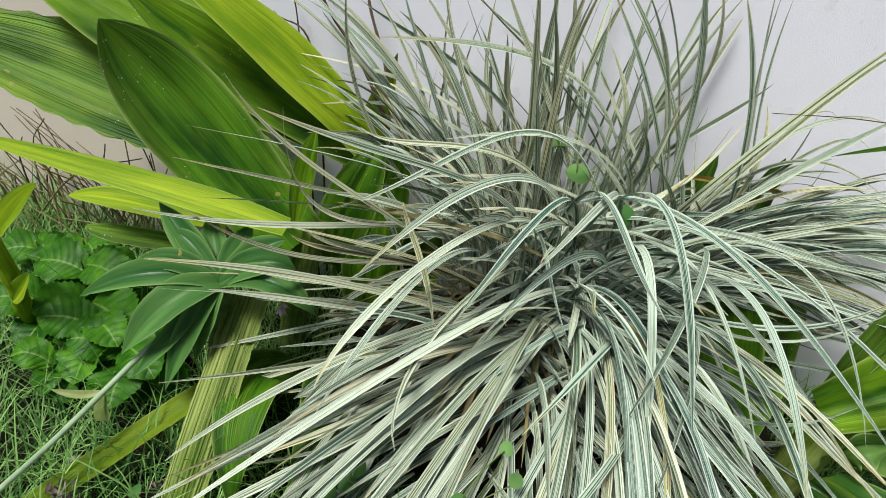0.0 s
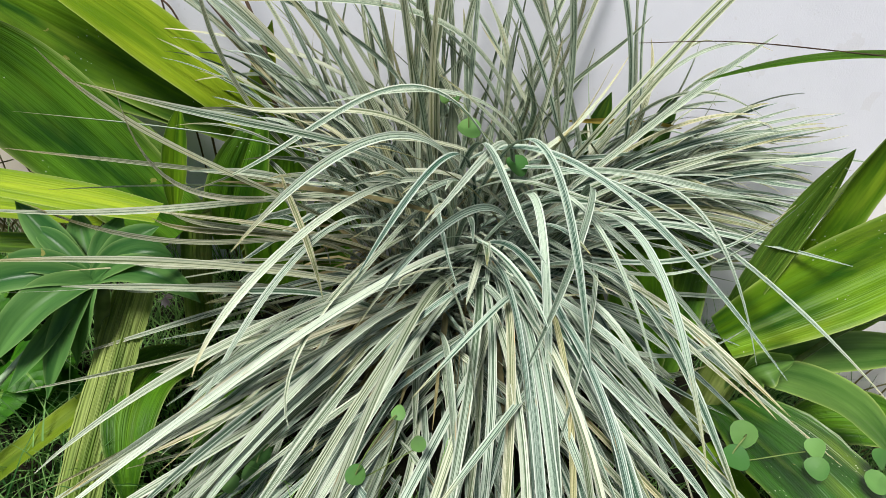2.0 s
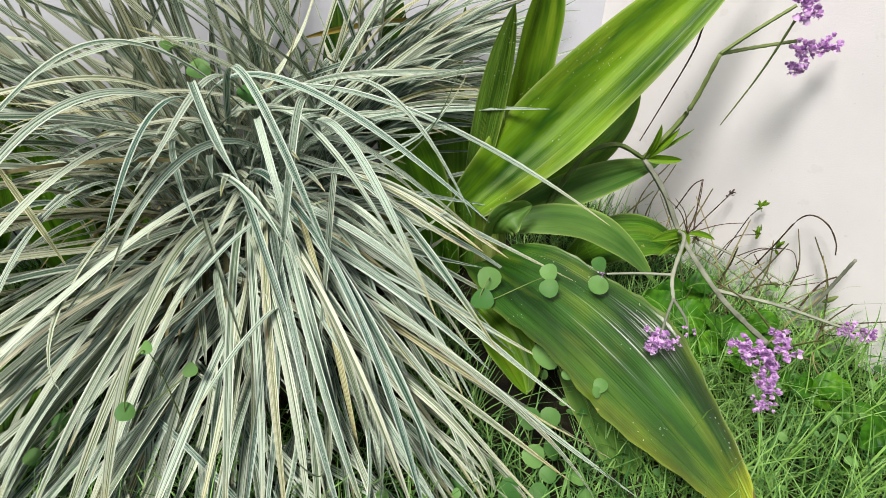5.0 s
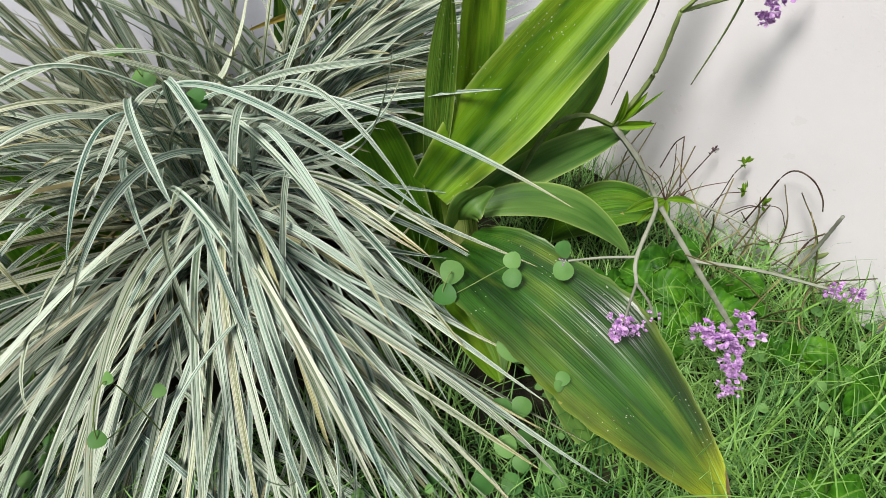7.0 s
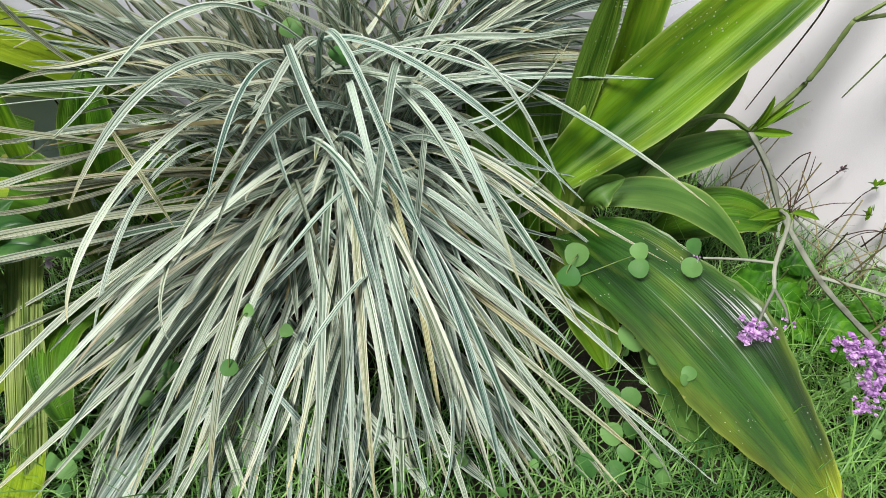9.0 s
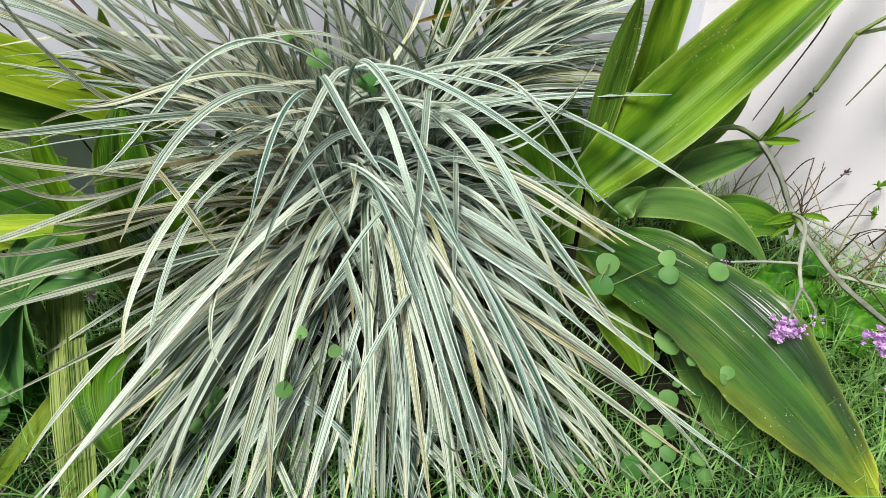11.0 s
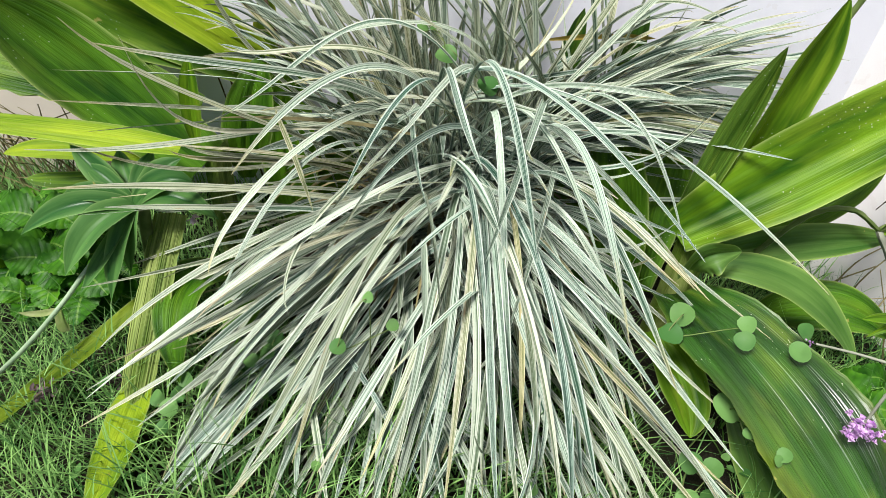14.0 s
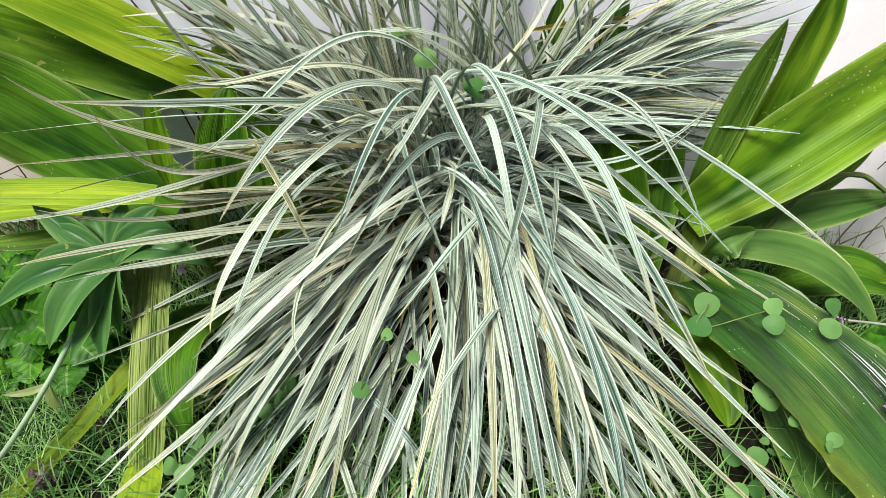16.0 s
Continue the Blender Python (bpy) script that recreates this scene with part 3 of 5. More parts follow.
# leaves that hang to the lawn
arch((0.195, 0.787, 0.100), (0.037, 0.269, 0.079), (0.28, 0.327), (0.72, 0.274), -0.005, 0.0125, 'F', 0.35)
arch((0.291, 0.743, 0.096), (0.071, 0.258, 0.084), (0.30, 0.253), (0.65, 0.175), 0.014, 0.0130, 'F', 0.10)
arch((0.224, 0.773, 0.099), (-0.058, 0.284, 0.067), (0.26, 0.284), (0.67, 0.219), 0.004, 0.0135, 'F', 0.25)
arch((0.244, 0.750, 0.097), (-0.173, 0.302, 0.068), (0.27, 0.250), (0.64, 0.138), 0.011, 0.0125, 'F')
arch((0.243, 0.757, 0.098), (-0.114, 0.328, 0.073), (0.26, 0.234), (0.66, 0.187), 0.007, 0.0125, 'F')
arch((0.225, 0.778, 0.102), (-0.206, 0.352, 0.114), (0.20, 0.235), (0.72, 0.184), 0.007, 0.0125, 'F')
arch((0.243, 0.746, 0.098), (-0.140, 0.388, 0.142), (0.26, 0.190), (0.65, 0.151), 0.009, 0.0105, 'F', 0.50)
arch((0.258, 0.755, 0.100), (-0.117, 0.406, 0.109), (0.26, 0.255), (0.53, 0.071), 0.018, 0.0105, 'F')
arch((0.264, 0.783, 0.100), (0.119, 0.263, 0.062), (0.26, 0.334), (0.58, 0.182), 0.024, 0.0125, 'F', 0.40)
arch((0.243, 0.780, 0.100), (0.134, 0.271, 0.067), (0.27, 0.355), (0.65, 0.138), 0.034, 0.0105, 'F')
arch((0.214, 0.791, 0.100), (0.155, 0.241, 0.065), (0.27, 0.356), (0.62, 0.232), 0.016, 0.0135, 'F', 0.20)
arch((0.202, 0.775, 0.100), (0.169, 0.262, 0.072), (0.30, 0.350), (0.72, 0.121), 0.051, 0.0115, 'F', 0.40)
arch((0.234, 0.791, 0.100), (0.223, 0.233, 0.061), (0.26, 0.350), (0.66, 0.263), 0.005, 0.0125, 'F', 0.60)
arch((0.208, 0.786, 0.100), (0.193, 0.242, 0.058), (0.28, 0.363), (0.67, 0.206), 0.031, 0.0125, 'F')
arch((0.221, 0.789, 0.100), (0.287, 0.229, 0.062), (0.28, 0.366), (0.72, 0.237), -0.019, 0.0135, 'F', 0.05)
arch((0.178, 0.781, 0.100), (0.246, 0.231, 0.065), (0.29, 0.341), (0.73, 0.243), 0.040, 0.0125, 'F')
arch((0.224, 0.788, 0.100), (0.314, 0.234, 0.055), (0.29, 0.376), (0.73, 0.213), -0.026, 0.0125, 'F')
arch((0.221, 0.793, 0.100), (0.298, 0.271, 0.049), (0.27, 0.364), (0.67, 0.280), 0.010, 0.0105, 'F', 0.10)
arch((0.201, 0.778, 0.099), (0.331, 0.270, 0.078), (0.33, 0.318), (0.68, 0.298), 0.020, 0.0125, 'F')
arch((0.243, 0.794, 0.100), (0.311, 0.301, 0.068), (0.28, 0.368), (0.66, 0.291), 0.014, 0.0090, 'F', 0.90)
arch((0.194, 0.779, 0.098), (0.402, 0.252, 0.088), (0.34, 0.336), (0.65, 0.291), 0.006, 0.0130, 'F', 0.05)
arch((0.142, 0.788, 0.100), (0.399, 0.215, 0.065), (0.26, 0.363), (0.60, 0.225), -0.016, 0.0125, 'F')
arch((0.158, 0.799, 0.102), (0.507, 0.203, 0.072), (0.26, 0.397), (0.49, 0.183), -0.021, 0.0130, 'F', 0.10)
arch((0.144, 0.779, 0.100), (0.447, 0.250, 0.074), (0.29, 0.375), (0.63, 0.141), -0.025, 0.0115, 'F')
arch((0.101, 0.753, 0.099), (0.568, 0.219, 0.058), (0.25, 0.245), (0.85, 0.217), -0.004, 0.0100, 'F', 0.30)
arch((0.109, 0.770, 0.100), (0.614, 0.206, 0.064), (0.24, 0.316), (0.56, 0.166), -0.014, 0.0115, 'F', 0.10)
arch((0.149, 0.778, 0.099), (0.573, 0.302, 0.111), (0.28, 0.348), (0.63, 0.201), -0.007, 0.0115, 'F', 0.10)
arch((0.141, 0.775, 0.100), (0.552, 0.352, 0.152), (0.27, 0.335), (0.64, 0.179), -0.009, 0.0115, 'F', 0.10)
arch((0.222, 0.783, 0.098), (0.474, 0.390, 0.309), (0.34, 0.372), (0.69, 0.324), 0.008, 0.0090, 'F', 0.50)
arch((0.249, 0.764, 0.101), (0.132, 0.322, 0.104), (0.33, 0.311), (0.55, 0.064), 0.055, 0.0115, 'F', 0.30)
arch((0.327, 0.764, 0.099), (0.173, 0.255, 0.057), (0.24, 0.270), (0.73, 0.223), 0.004, 0.0115, 'F')
arch((0.261, 0.763, 0.100), (0.247, 0.275, 0.173), (0.36, 0.301), (0.98, -0.073), 0.063, 0.0100, 'F')
arch((0.212, 0.791, 0.100), (0.374, 0.230, 0.046), (0.28, 0.365), (0.76, 0.304), 0.018, 0.0115, 'F')
arch((0.172, 0.789, 0.100), (0.364, 0.228, 0.048), (0.26, 0.353), (0.73, 0.282), 0.009, 0.0115, 'F', 0.40)
arch((0.065, 0.734, 0.099), (0.456, 0.248, 0.063), (0.28, 0.191), (0.98, 0.216), 0.010, 0.0115, 'F')
arch((0.068, 0.741, 0.099), (0.547, 0.242, 0.065), (0.23, 0.244), (0.64, 0.167), -0.014, 0.0105, 'F')
arch((0.229, 0.797, 0.102), (-0.016, 0.288, 0.068), (0.17, 0.318), (0.73, 0.213), 0.007, 0.0125, 'F')
arch((0.240, 0.788, 0.101), (-0.005, 0.283, 0.059), (0.21, 0.311), (0.61, 0.206), 0.010, 0.0125, 'F')
arch((0.227, 0.758, 0.098), (-0.094, 0.338, 0.059), (0.27, 0.226), (0.83, 0.216), 0.002, 0.0125, 'F')
# upright leaves before the wall
arch((0.113, 0.833, 0.100), (-0.199, 0.752, 0.585), (0.33, 0.279), (0.97, 0.329), 0.004, 0.0080, 'U', 0.50)
arch((0.159, 0.838, 0.100), (-0.238, 0.798, 0.523), (0.28, 0.343), (0.72, 0.409), 0.002, 0.0125, 'U', 0.15)
arch((0.110, 0.836, 0.100), (-0.145, 0.799, 0.594), (0.32, 0.290), (0.72, 0.445), 0.001, 0.0110, 'U', 0.10)
arch((0.225, 0.847, 0.101), (-0.202, 0.860, 0.539), (0.24, 0.508), (0.65, 0.477), 0.000, 0.0100, 'U', 0.10)
arch((0.214, 0.839, 0.101), (-0.127, 0.860, 0.580), (0.28, 0.326), (0.69, 0.490), 0.000, 0.0115, 'U')
arch((0.244, 0.840, 0.101), (-0.067, 0.819, 0.605), (0.26, 0.356), (0.69, 0.438), 0.001, 0.0125, 'U')
arch((0.323, 0.843, 0.101), (-0.049, 0.860, 0.591), (0.20, 0.496), (0.67, 0.497), 0.000, 0.0070, 'U')
arch((0.270, 0.840, 0.101), (-0.011, 0.840, 0.616), (0.24, 0.391), (0.70, 0.481), 0.000, 0.0125, 'U', 0.40)
arch((0.135, 0.840, 0.100), (0.027, 0.740, 0.644), (0.28, 0.342), (0.66, 0.504), 0.000, 0.0115, 'U', 0.50)
arch((0.134, 0.840, 0.100), (0.059, 0.860, 0.638), (0.28, 0.333), (0.66, 0.501), 0.000, 0.0115, 'U')
arch((0.103, 0.845, 0.100), (0.100, 0.837, 0.642), (0.27, 0.356), (0.66, 0.492), -0.017, 0.0115, 'U')
arch((0.179, 0.841, 0.099), (0.080, 0.871, 0.635), (0.27, 0.366), (0.61, 0.533), -0.003, 0.0115, 'U')
arch((0.318, 0.852, 0.102), (-0.150, 0.755, 0.518), (0.17, 0.527), (0.38, 0.576), 0.005, 0.0105, 'U', 0.20)
arch((0.394, 0.835, 0.101), (0.123, 0.829, 0.641), (0.22, 0.392), (0.61, 0.532), 0.001, 0.0100, 'U', 0.10)
arch((0.375, 0.835, 0.100), (0.152, 0.799, 0.657), (0.25, 0.382), (0.58, 0.578), 0.004, 0.0125, 'U')
arch((0.337, 0.846, 0.100), (0.212, 0.772, 0.685), (0.24, 0.434), (0.52, 0.550), 0.028, 0.0125, 'U', 0.20)
arch((0.243, 0.853, 0.104), (0.231, 0.767, 0.684), (0.26, 0.518), (0.71, 0.549), 0.087, 0.0105, 'U', 0.70)
arch((0.441, 0.835, 0.100), (0.279, 0.795, 0.668), (0.22, 0.456), (0.52, 0.549), 0.016, 0.0110, 'U', 0.10)
arch((0.456, 0.831, 0.101), (0.343, 0.859, 0.691), (0.21, 0.461), (0.79, 0.479), -0.005, 0.0050, 'U', 0.20)
arch((0.224, 0.838, 0.101), (0.466, 0.760, 0.673), (0.31, 0.311), (0.66, 0.525), 0.000, 0.0125, 'U')
arch((0.232, 0.838, 0.103), (0.499, 0.802, 0.661), (0.39, 0.281), (0.75, 0.602), -0.002, 0.0110, 'U')
arch((0.188, 0.846, 0.100), (0.381, 0.839, 0.573), (0.23, 0.464), (0.65, 0.459), -0.000, 0.0080, 'U', 0.30)
arch((0.384, 0.812, 0.100), (0.462, 0.849, 0.552), (0.27, 0.359), (0.73, 0.471), -0.032, 0.0110, 'U', 0.20)
arch((0.132, 0.847, 0.104), (0.328, 0.772, 0.519), (0.25, 0.395), (0.84, 0.293), -0.006, 0.0125, 'U', 1.20)
arch((0.229, 0.845, 0.100), (-0.286, 0.838, 0.449), (0.26, 0.438), (0.55, 0.467), -0.000, 0.0100, 'U')
arch((0.224, 0.842, 0.100), (-0.238, 0.818, 0.387), (0.27, 0.389), (0.57, 0.463), 0.001, 0.0090, 'U', 0.20)
arch((0.360, 0.843, 0.101), (-0.033, 0.717, 0.422), (0.22, 0.461), (0.51, 0.485), 0.005, 0.0090, 'U', 0.20)
arch((0.215, 0.839, 0.100), (0.189, 0.871, 0.646), (0.27, 0.350), (0.67, 0.492), 0.004, 0.0120, 'U')
arch((0.222, 0.836, 0.100), (0.212, 0.863, 0.660), (0.27, 0.356), (0.67, 0.497), 0.012, 0.0100, 'U')
arch((0.201, 0.840, 0.100), (0.286, 0.871, 0.656), (0.29, 0.328), (0.65, 0.594), 0.003, 0.0080, 'U')
arch((0.164, 0.837, 0.102), (-0.078, 0.866, 0.569), (0.30, 0.360), (0.97, 0.319), 0.012, 0.0090, 'U', 0.20)
arch((0.151, 0.835, 0.102), (-0.017, 0.882, 0.589), (0.29, 0.411), (0.95, 0.356), 0.015, 0.0090, 'U')
arch((0.150, 0.821, 0.102), (0.119, 0.894, 0.628), (0.26, 0.438), (0.75, 0.485), 0.052, 0.0100, 'U')
arch((0.110, 0.834, 0.099), (-0.224, 0.847, 0.413), (0.30, 0.344), (0.72, 0.376), 0.004, 0.0100, 'U')
arch((0.212, 0.836, 0.101), (-0.243, 0.837, 0.367), (0.26, 0.299), (0.75, 0.410), 0.004, 0.0090, 'U', 0.20)
arch((0.291, 0.833, 0.100), (0.540, 0.822, 0.521), (0.32, 0.324), (0.71, 0.589), -0.001, 0.0080, 'U')
arch((0.250, 0.841, 0.100), (0.574, 0.801, 0.473), (0.36, 0.426), (0.51, 0.543), 0.009, 0.0090, 'U')


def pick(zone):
    """A leaf's seed; the upright leaves are among the paler ones, the inner fill leaves darker in place of shade."""
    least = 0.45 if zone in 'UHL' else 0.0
    # D, G and K fill is toned down to colour in the heap's inner shade.
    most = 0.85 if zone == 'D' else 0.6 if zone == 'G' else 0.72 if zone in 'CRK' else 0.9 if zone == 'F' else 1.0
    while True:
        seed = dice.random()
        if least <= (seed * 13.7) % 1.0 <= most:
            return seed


AGES = {'K': (0.0, 0.35), 'L': (0.10, 0.60), 'C': (0.0, 0.2), 'R': (0.0, 0.15), 'G': (0.0, 0.3), 'H': (0.0, 0.4), 'D': (0.0, 0.3), 'U': (0.10, 0.50), 'F': (0.0, 0.45)}
for b, c1, c2, t, width, zone, age, roll in ARCHES:
    s = Sheet()
    lo, hi = AGES[zone]
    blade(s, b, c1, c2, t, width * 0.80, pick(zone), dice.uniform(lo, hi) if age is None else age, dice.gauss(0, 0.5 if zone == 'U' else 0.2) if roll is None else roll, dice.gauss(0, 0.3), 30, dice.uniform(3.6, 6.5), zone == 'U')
    part("leaf", s, STRIPED, clump)


def jitter(v, s, sz):
    return v + Vector((dice.gauss(0, s), dice.gauss(0, s), dice.gauss(0, sz)))


def filler(zone, low, high, spread):
    """A leaf like the fitted ones of its zone, lower in the heap."""
    b, c1, c2, t, width, *_ = dice.choice([q for q in ARCHES if q[5] == zone and q[4] < 0.018 and (zone != 'U' or q[3].x > (0.02 if high < 0.8 else -0.12))])
    off = Vector((dice.gauss(0, spread), dice.gauss(0, spread), 0))
    k = dice.uniform(low, high)
    b2 = jitter(b, 0.035, 0.0) + off * 0.4
    t2 = jitter(t, spread, 0.02) + off * 0.4
    c12, c22 = c1 + off * 0.6, c2 + off * 0.8
    for p in (c12, c22, t2):
        p.z = max(0.03, p.z * k)
    if zone == 'U':
        for p in (b2, c12, c22, t2):
            p.y += 0.02
    t2.y = min(t2.y, 0.925)
    c22.y = min(c22.y, 0.915)
    c12.y = min(c12.y, 0.92)
    b2.y = min(b2.y, 0.90)
    return b2, c12, c22, t2, width * (dice.uniform(0.85, 1.1) if zone == 'U' else dice.uniform(0.65, 1.0))


def dome(x, y):
    """The height of the leaves' outer skin over the plan."""
    d = math.hypot((x - 0.17) / 1.05, (y - 0.78) / 0.56)
    hollow = math.exp(-((x - 0.02) / 0.10) ** 2 - ((y - 0.655) / 0.06) ** 2)
    return 0.41 * max(0.02, 1 - d ** 1.45) - 0.11 * hollow


def skin_leaf():
    """A nearly straight leaf from deep in the heap that comes out through its skin."""
    x, y = max(-0.05, dice.gauss(0.13, 0.14)), dice.uniform(0.40, 0.80)
    q = math.atan2(y - 0.92, (x - 0.18) * 1.7) + dice.gauss(0, 0.4)
    l = dice.uniform(0.19, 0.37)
    e = Vector((x + math.cos(q) * l, max(0.24, y + math.sin(q) * l), 0))
    e.x = min(0.45, max(-0.13, e.x))
    e.z = max(0.03, dome(e.x, e.y) + dice.uniform(-0.12, -0.015))
    b = Vector((x, y, max(0.03, dome(x, y) - dice.uniform(0.12, 0.24))))
    c1 = b + (e - b) * 0.28
    c2 = b + (e - b) * 0.66
    c1.z += dice.uniform(0.03, 0.07)
    c2.z += dice.uniform(0.01, 0.045)
    return b, c1, c2, e, dice.uniform(0.0085, 0.0125)


def crown_leaf():
    """A short leaf that leans out of the crown."""
    q = dice.uniform(0, 6.283)
    b = Vector((0.18 + 0.07 * math.cos(q) + dice.gauss(0, 0.03), 0.79 + 0.05 * math.sin(q), 0.10))
    l = dice.uniform(0.08, 0.26)
    t = b + Vector((math.cos(q) * l * 1.2, math.sin(q) * l, dice.uniform(0.20, 0.31)))
    t.y = min(t.y, 0.91)
    c1 = b + (t - b) * 0.15
    c2 = b + (t - b) * 0.55
    c1.z, c2.z = dice.uniform(0.26, 0.33), t.z * 0.6 + dice.uniform(0.13, 0.19)
    c1.y, c2.y = min(c1.y, 0.91), min(c2.y, 0.91)
    return b, c1, c2, t, dice.uniform(0.009, 0.013)


def fan_leaf(side):
    """A narrow leaf of the dense fans along the wall, to either side of the crown."""
    b = Vector((0.18 + 0.10 * side + dice.gauss(0, 0.03), dice.uniform(0.78, 0.88), 0.10))
    reach = dice.uniform(0.24, 0.42) if side > 0 else dice.uniform(0.16, 0.36)
    t = Vector((b.x + side * reach, dice.uniform(0.66, 0.90) if side > 0 else dice.uniform(0.74, 0.90), dice.uniform(0.26, 0.50) if side > 0 else dice.uniform(0.36, 0.58)))
    c1 = b + (t - b) * 0.2
    c2 = b + (t - b) * 0.6
    c1.z, c2.z = dice.uniform(0.27, 0.36), t.z * 0.55 + dice.uniform(0.16, 0.22)
    return b, c1, c2, t, dice.uniform(0.009, 0.013)


FILL = [('F', 26, 0.30, 0.78, 0.05), ('R', 44, 0.40, 0.85, 0.05), ('L', 26, 0.5, 0.9, 0.035), ('U', 50, 0.80, 1.05, 0.04), ('U', 70, 0.50, 0.80, 0.05), ('C', 18, 0.45, 0.8, 0.05), ('D', 165, 0, 0, 0), ('K', 70, 0, 0, 0), ('G', 90, 0, 0, 0), ('H', 28, 0, 0, 0)]
rest, made = Sheet(), 0
for zone, count, low, high, spread in FILL:
    lo, hi = AGES[zone]
    for i in range(count):
        b, c1, c2, t, width = skin_leaf() if zone == 'D' else crown_leaf() if zone == 'K' else fan_leaf(1) if zone == 'G' else fan_leaf(-1) if zone == 'H' else filler(zone, low, high, spread)
        age = dice.uniform(lo, hi) if dice.random() > 0.065 else dice.uniform(0.55, 1.0)
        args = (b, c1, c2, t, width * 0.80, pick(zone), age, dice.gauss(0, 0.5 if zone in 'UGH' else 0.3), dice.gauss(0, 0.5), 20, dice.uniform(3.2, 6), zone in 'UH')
        if i % 3 == 0 and made < 190:
            s = Sheet()
            blade(s, *args)
            part("leaf", s, STRIPED, clump)
            made += 1
        else:
            blade(rest, *args)
tagged(part("leaves", rest, STRIPED, clump), kind="stuff")

# dry straw in the heart of the clump
straw = Sheet()
for i in range(150):
    q = dice.uniform(0, 2 * math.pi)
    b = Vector((0.17 + 0.07 * math.cos(q), 0.78 + 0.05 * math.sin(q), 0.05))
    t = b + Vector((0.30 * math.cos(q) * dice.random(), -0.30 * abs(math.sin(q)) * dice.random(), dice.uniform(-0.02, 0.10)))
    m = (b + t) * 0.5 + Vector((0, 0, dice.uniform(0.05, 0.16)))
    blade(straw, b, m, m, t, dice.uniform(0.004, 0.009), dice.random(), 1.0, dice.gauss(0, 0.8), dice.gauss(0, 1), 6)
tagged(part("dead_leaves", straw, STRAW, clump, "dry brown dead leaves"), kind="stuff")

dry_leaf = Sheet()
blade(dry_leaf, Vector((0.16, 0.70, 0.29)), Vector((0.09, 0.665, 0.335)), Vector((-0.02, 0.64, 0.345)), Vector((-0.145, 0.62, 0.342)), 0.009, 0.4, 1.0, 0.2, 0.3)
part("dead_leaf", dry_leaf, STRAW, clump, "dry tan dead leaf")

# ---- broad-leaved plants ----
TO_EYE = Vector((0.1, -0.75, 0.6))


def broad_part(name, parent, mat, p0, pm, p1, width, face=TO_EYE, label="", **more):
    s = Sheet()
    broad(s, Vector(p0), Vector(pm), Vector(p1), width, Vector(face), dice.random(), **more)
    return part(name, s, mat, parent, label)


left_plant = thing("broad_leaved_plant", (-0.2, 0.7, 0), "plant with broad dark green pleated upright leaves", "plant", "broad-leaved plants")
broad_part("leaf", left_plant, DARK_LEAF, (-0.20, 0.665, 0.235), (-0.364, 0.69, 0.367), (-0.462, 0.66, 0.478), 0.128, (0.35, -0.8, 0.45), "dark green pleated leaf", fold=0.18, peak=0.5, stem=0.72)
broad_part("leaf", left_plant, MID_LEAF, (-0.24, 0.77, 0.28), (-0.574, 0.78, 0.352), (-0.80, 0.74, 0.385), 0.15, (0.1, -0.7, 0.7), "pale streaked green leaf", fold=0.1, ragged=0.1)
# One folded leaf as two halves; the upper one's lighter colour stands for light.
broad_part("leaf", left_plant, YELLOW_LEAF, (-0.150, 0.835, 0.335), (-0.300, 0.82, 0.450), (-0.480, 0.775, 0.56), 0.085, (0.35, -0.6, 0.7), "upper leaf half coloured a lit yellow-green", fold=0.1, stem=0.75)
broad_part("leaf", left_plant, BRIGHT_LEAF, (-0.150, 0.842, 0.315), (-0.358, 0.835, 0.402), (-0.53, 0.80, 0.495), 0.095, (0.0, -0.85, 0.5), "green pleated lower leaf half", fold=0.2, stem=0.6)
broad_part("leaf", left_plant, BRIGHT_LEAF, (-0.22, 0.84, 0.32), (-0.505, 0.84, 0.444), (-0.70, 0.80, 0.50), 0.17, (0.2, -0.7, 0.7), "dark green pleated leaf", fold=0.2)
broad_part("leaf", left_plant, YELLOW_LEAF, (-0.195, 0.60, 0.300), (-0.382, 0.60, 0.311), (-0.62, 0.58, 0.326), 0.038, (0.1, -0.55, 0.85), "narrow yellow-green leaf", fold=0.15, stem=0.7, peak=0.3)
broad_part("leaf", left_plant, BRIGHT_LEAF, (-0.204, 0.66, 0.263), (-0.202, 0.67, 0.342), (-0.195, 0.68, 0.405), 0.030, (0.2, -0.9, 0.3), "small bright green young leaf", fold=0.3)
broad_part("leaf", left_plant, YELLOW_LEAF, (-0.30, 0.66, 0.235), (-0.438, 0.66, 0.24), (-0.53, 0.66, 0.222), 0.035, (0.1, -0.6, 0.8), "yellowing narrow leaf", fold=0.15)
broad_part("leaf", left_plant, BRIGHT_LEAF, (-0.30, 0.66, 0.20), (-0.442, 0.66, 0.181), (-0.51, 0.66, 0.178), 0.03, (0.1, -0.6, 0.8), fold=0.15)
broad_part("leaf", left_plant, DARK_LEAF, (-0.16, 0.72, 0.18), (-0.15, 0.74, 0.28), (-0.12, 0.77, 0.38), 0.08, (0.3, -0.9, 0.3), fold=0.2)
broad_part("leaf", left_plant, DARK_LEAF, (-0.14, 0.62, 0.05), (-0.10, 0.52, 0.11), (-0.10, 0.40, 0.06), 0.060, (0.1, -0.5, 0.85), fold=0.2)
broad_part("leaf", left_plant, DARK_LEAF, (-0.16, 0.62, 0.05), (-0.19, 0.50, 0.12), (-0.16, 0.385, 0.05), 0.07, (0.1, -0.5, 0.85), fold=0.2)
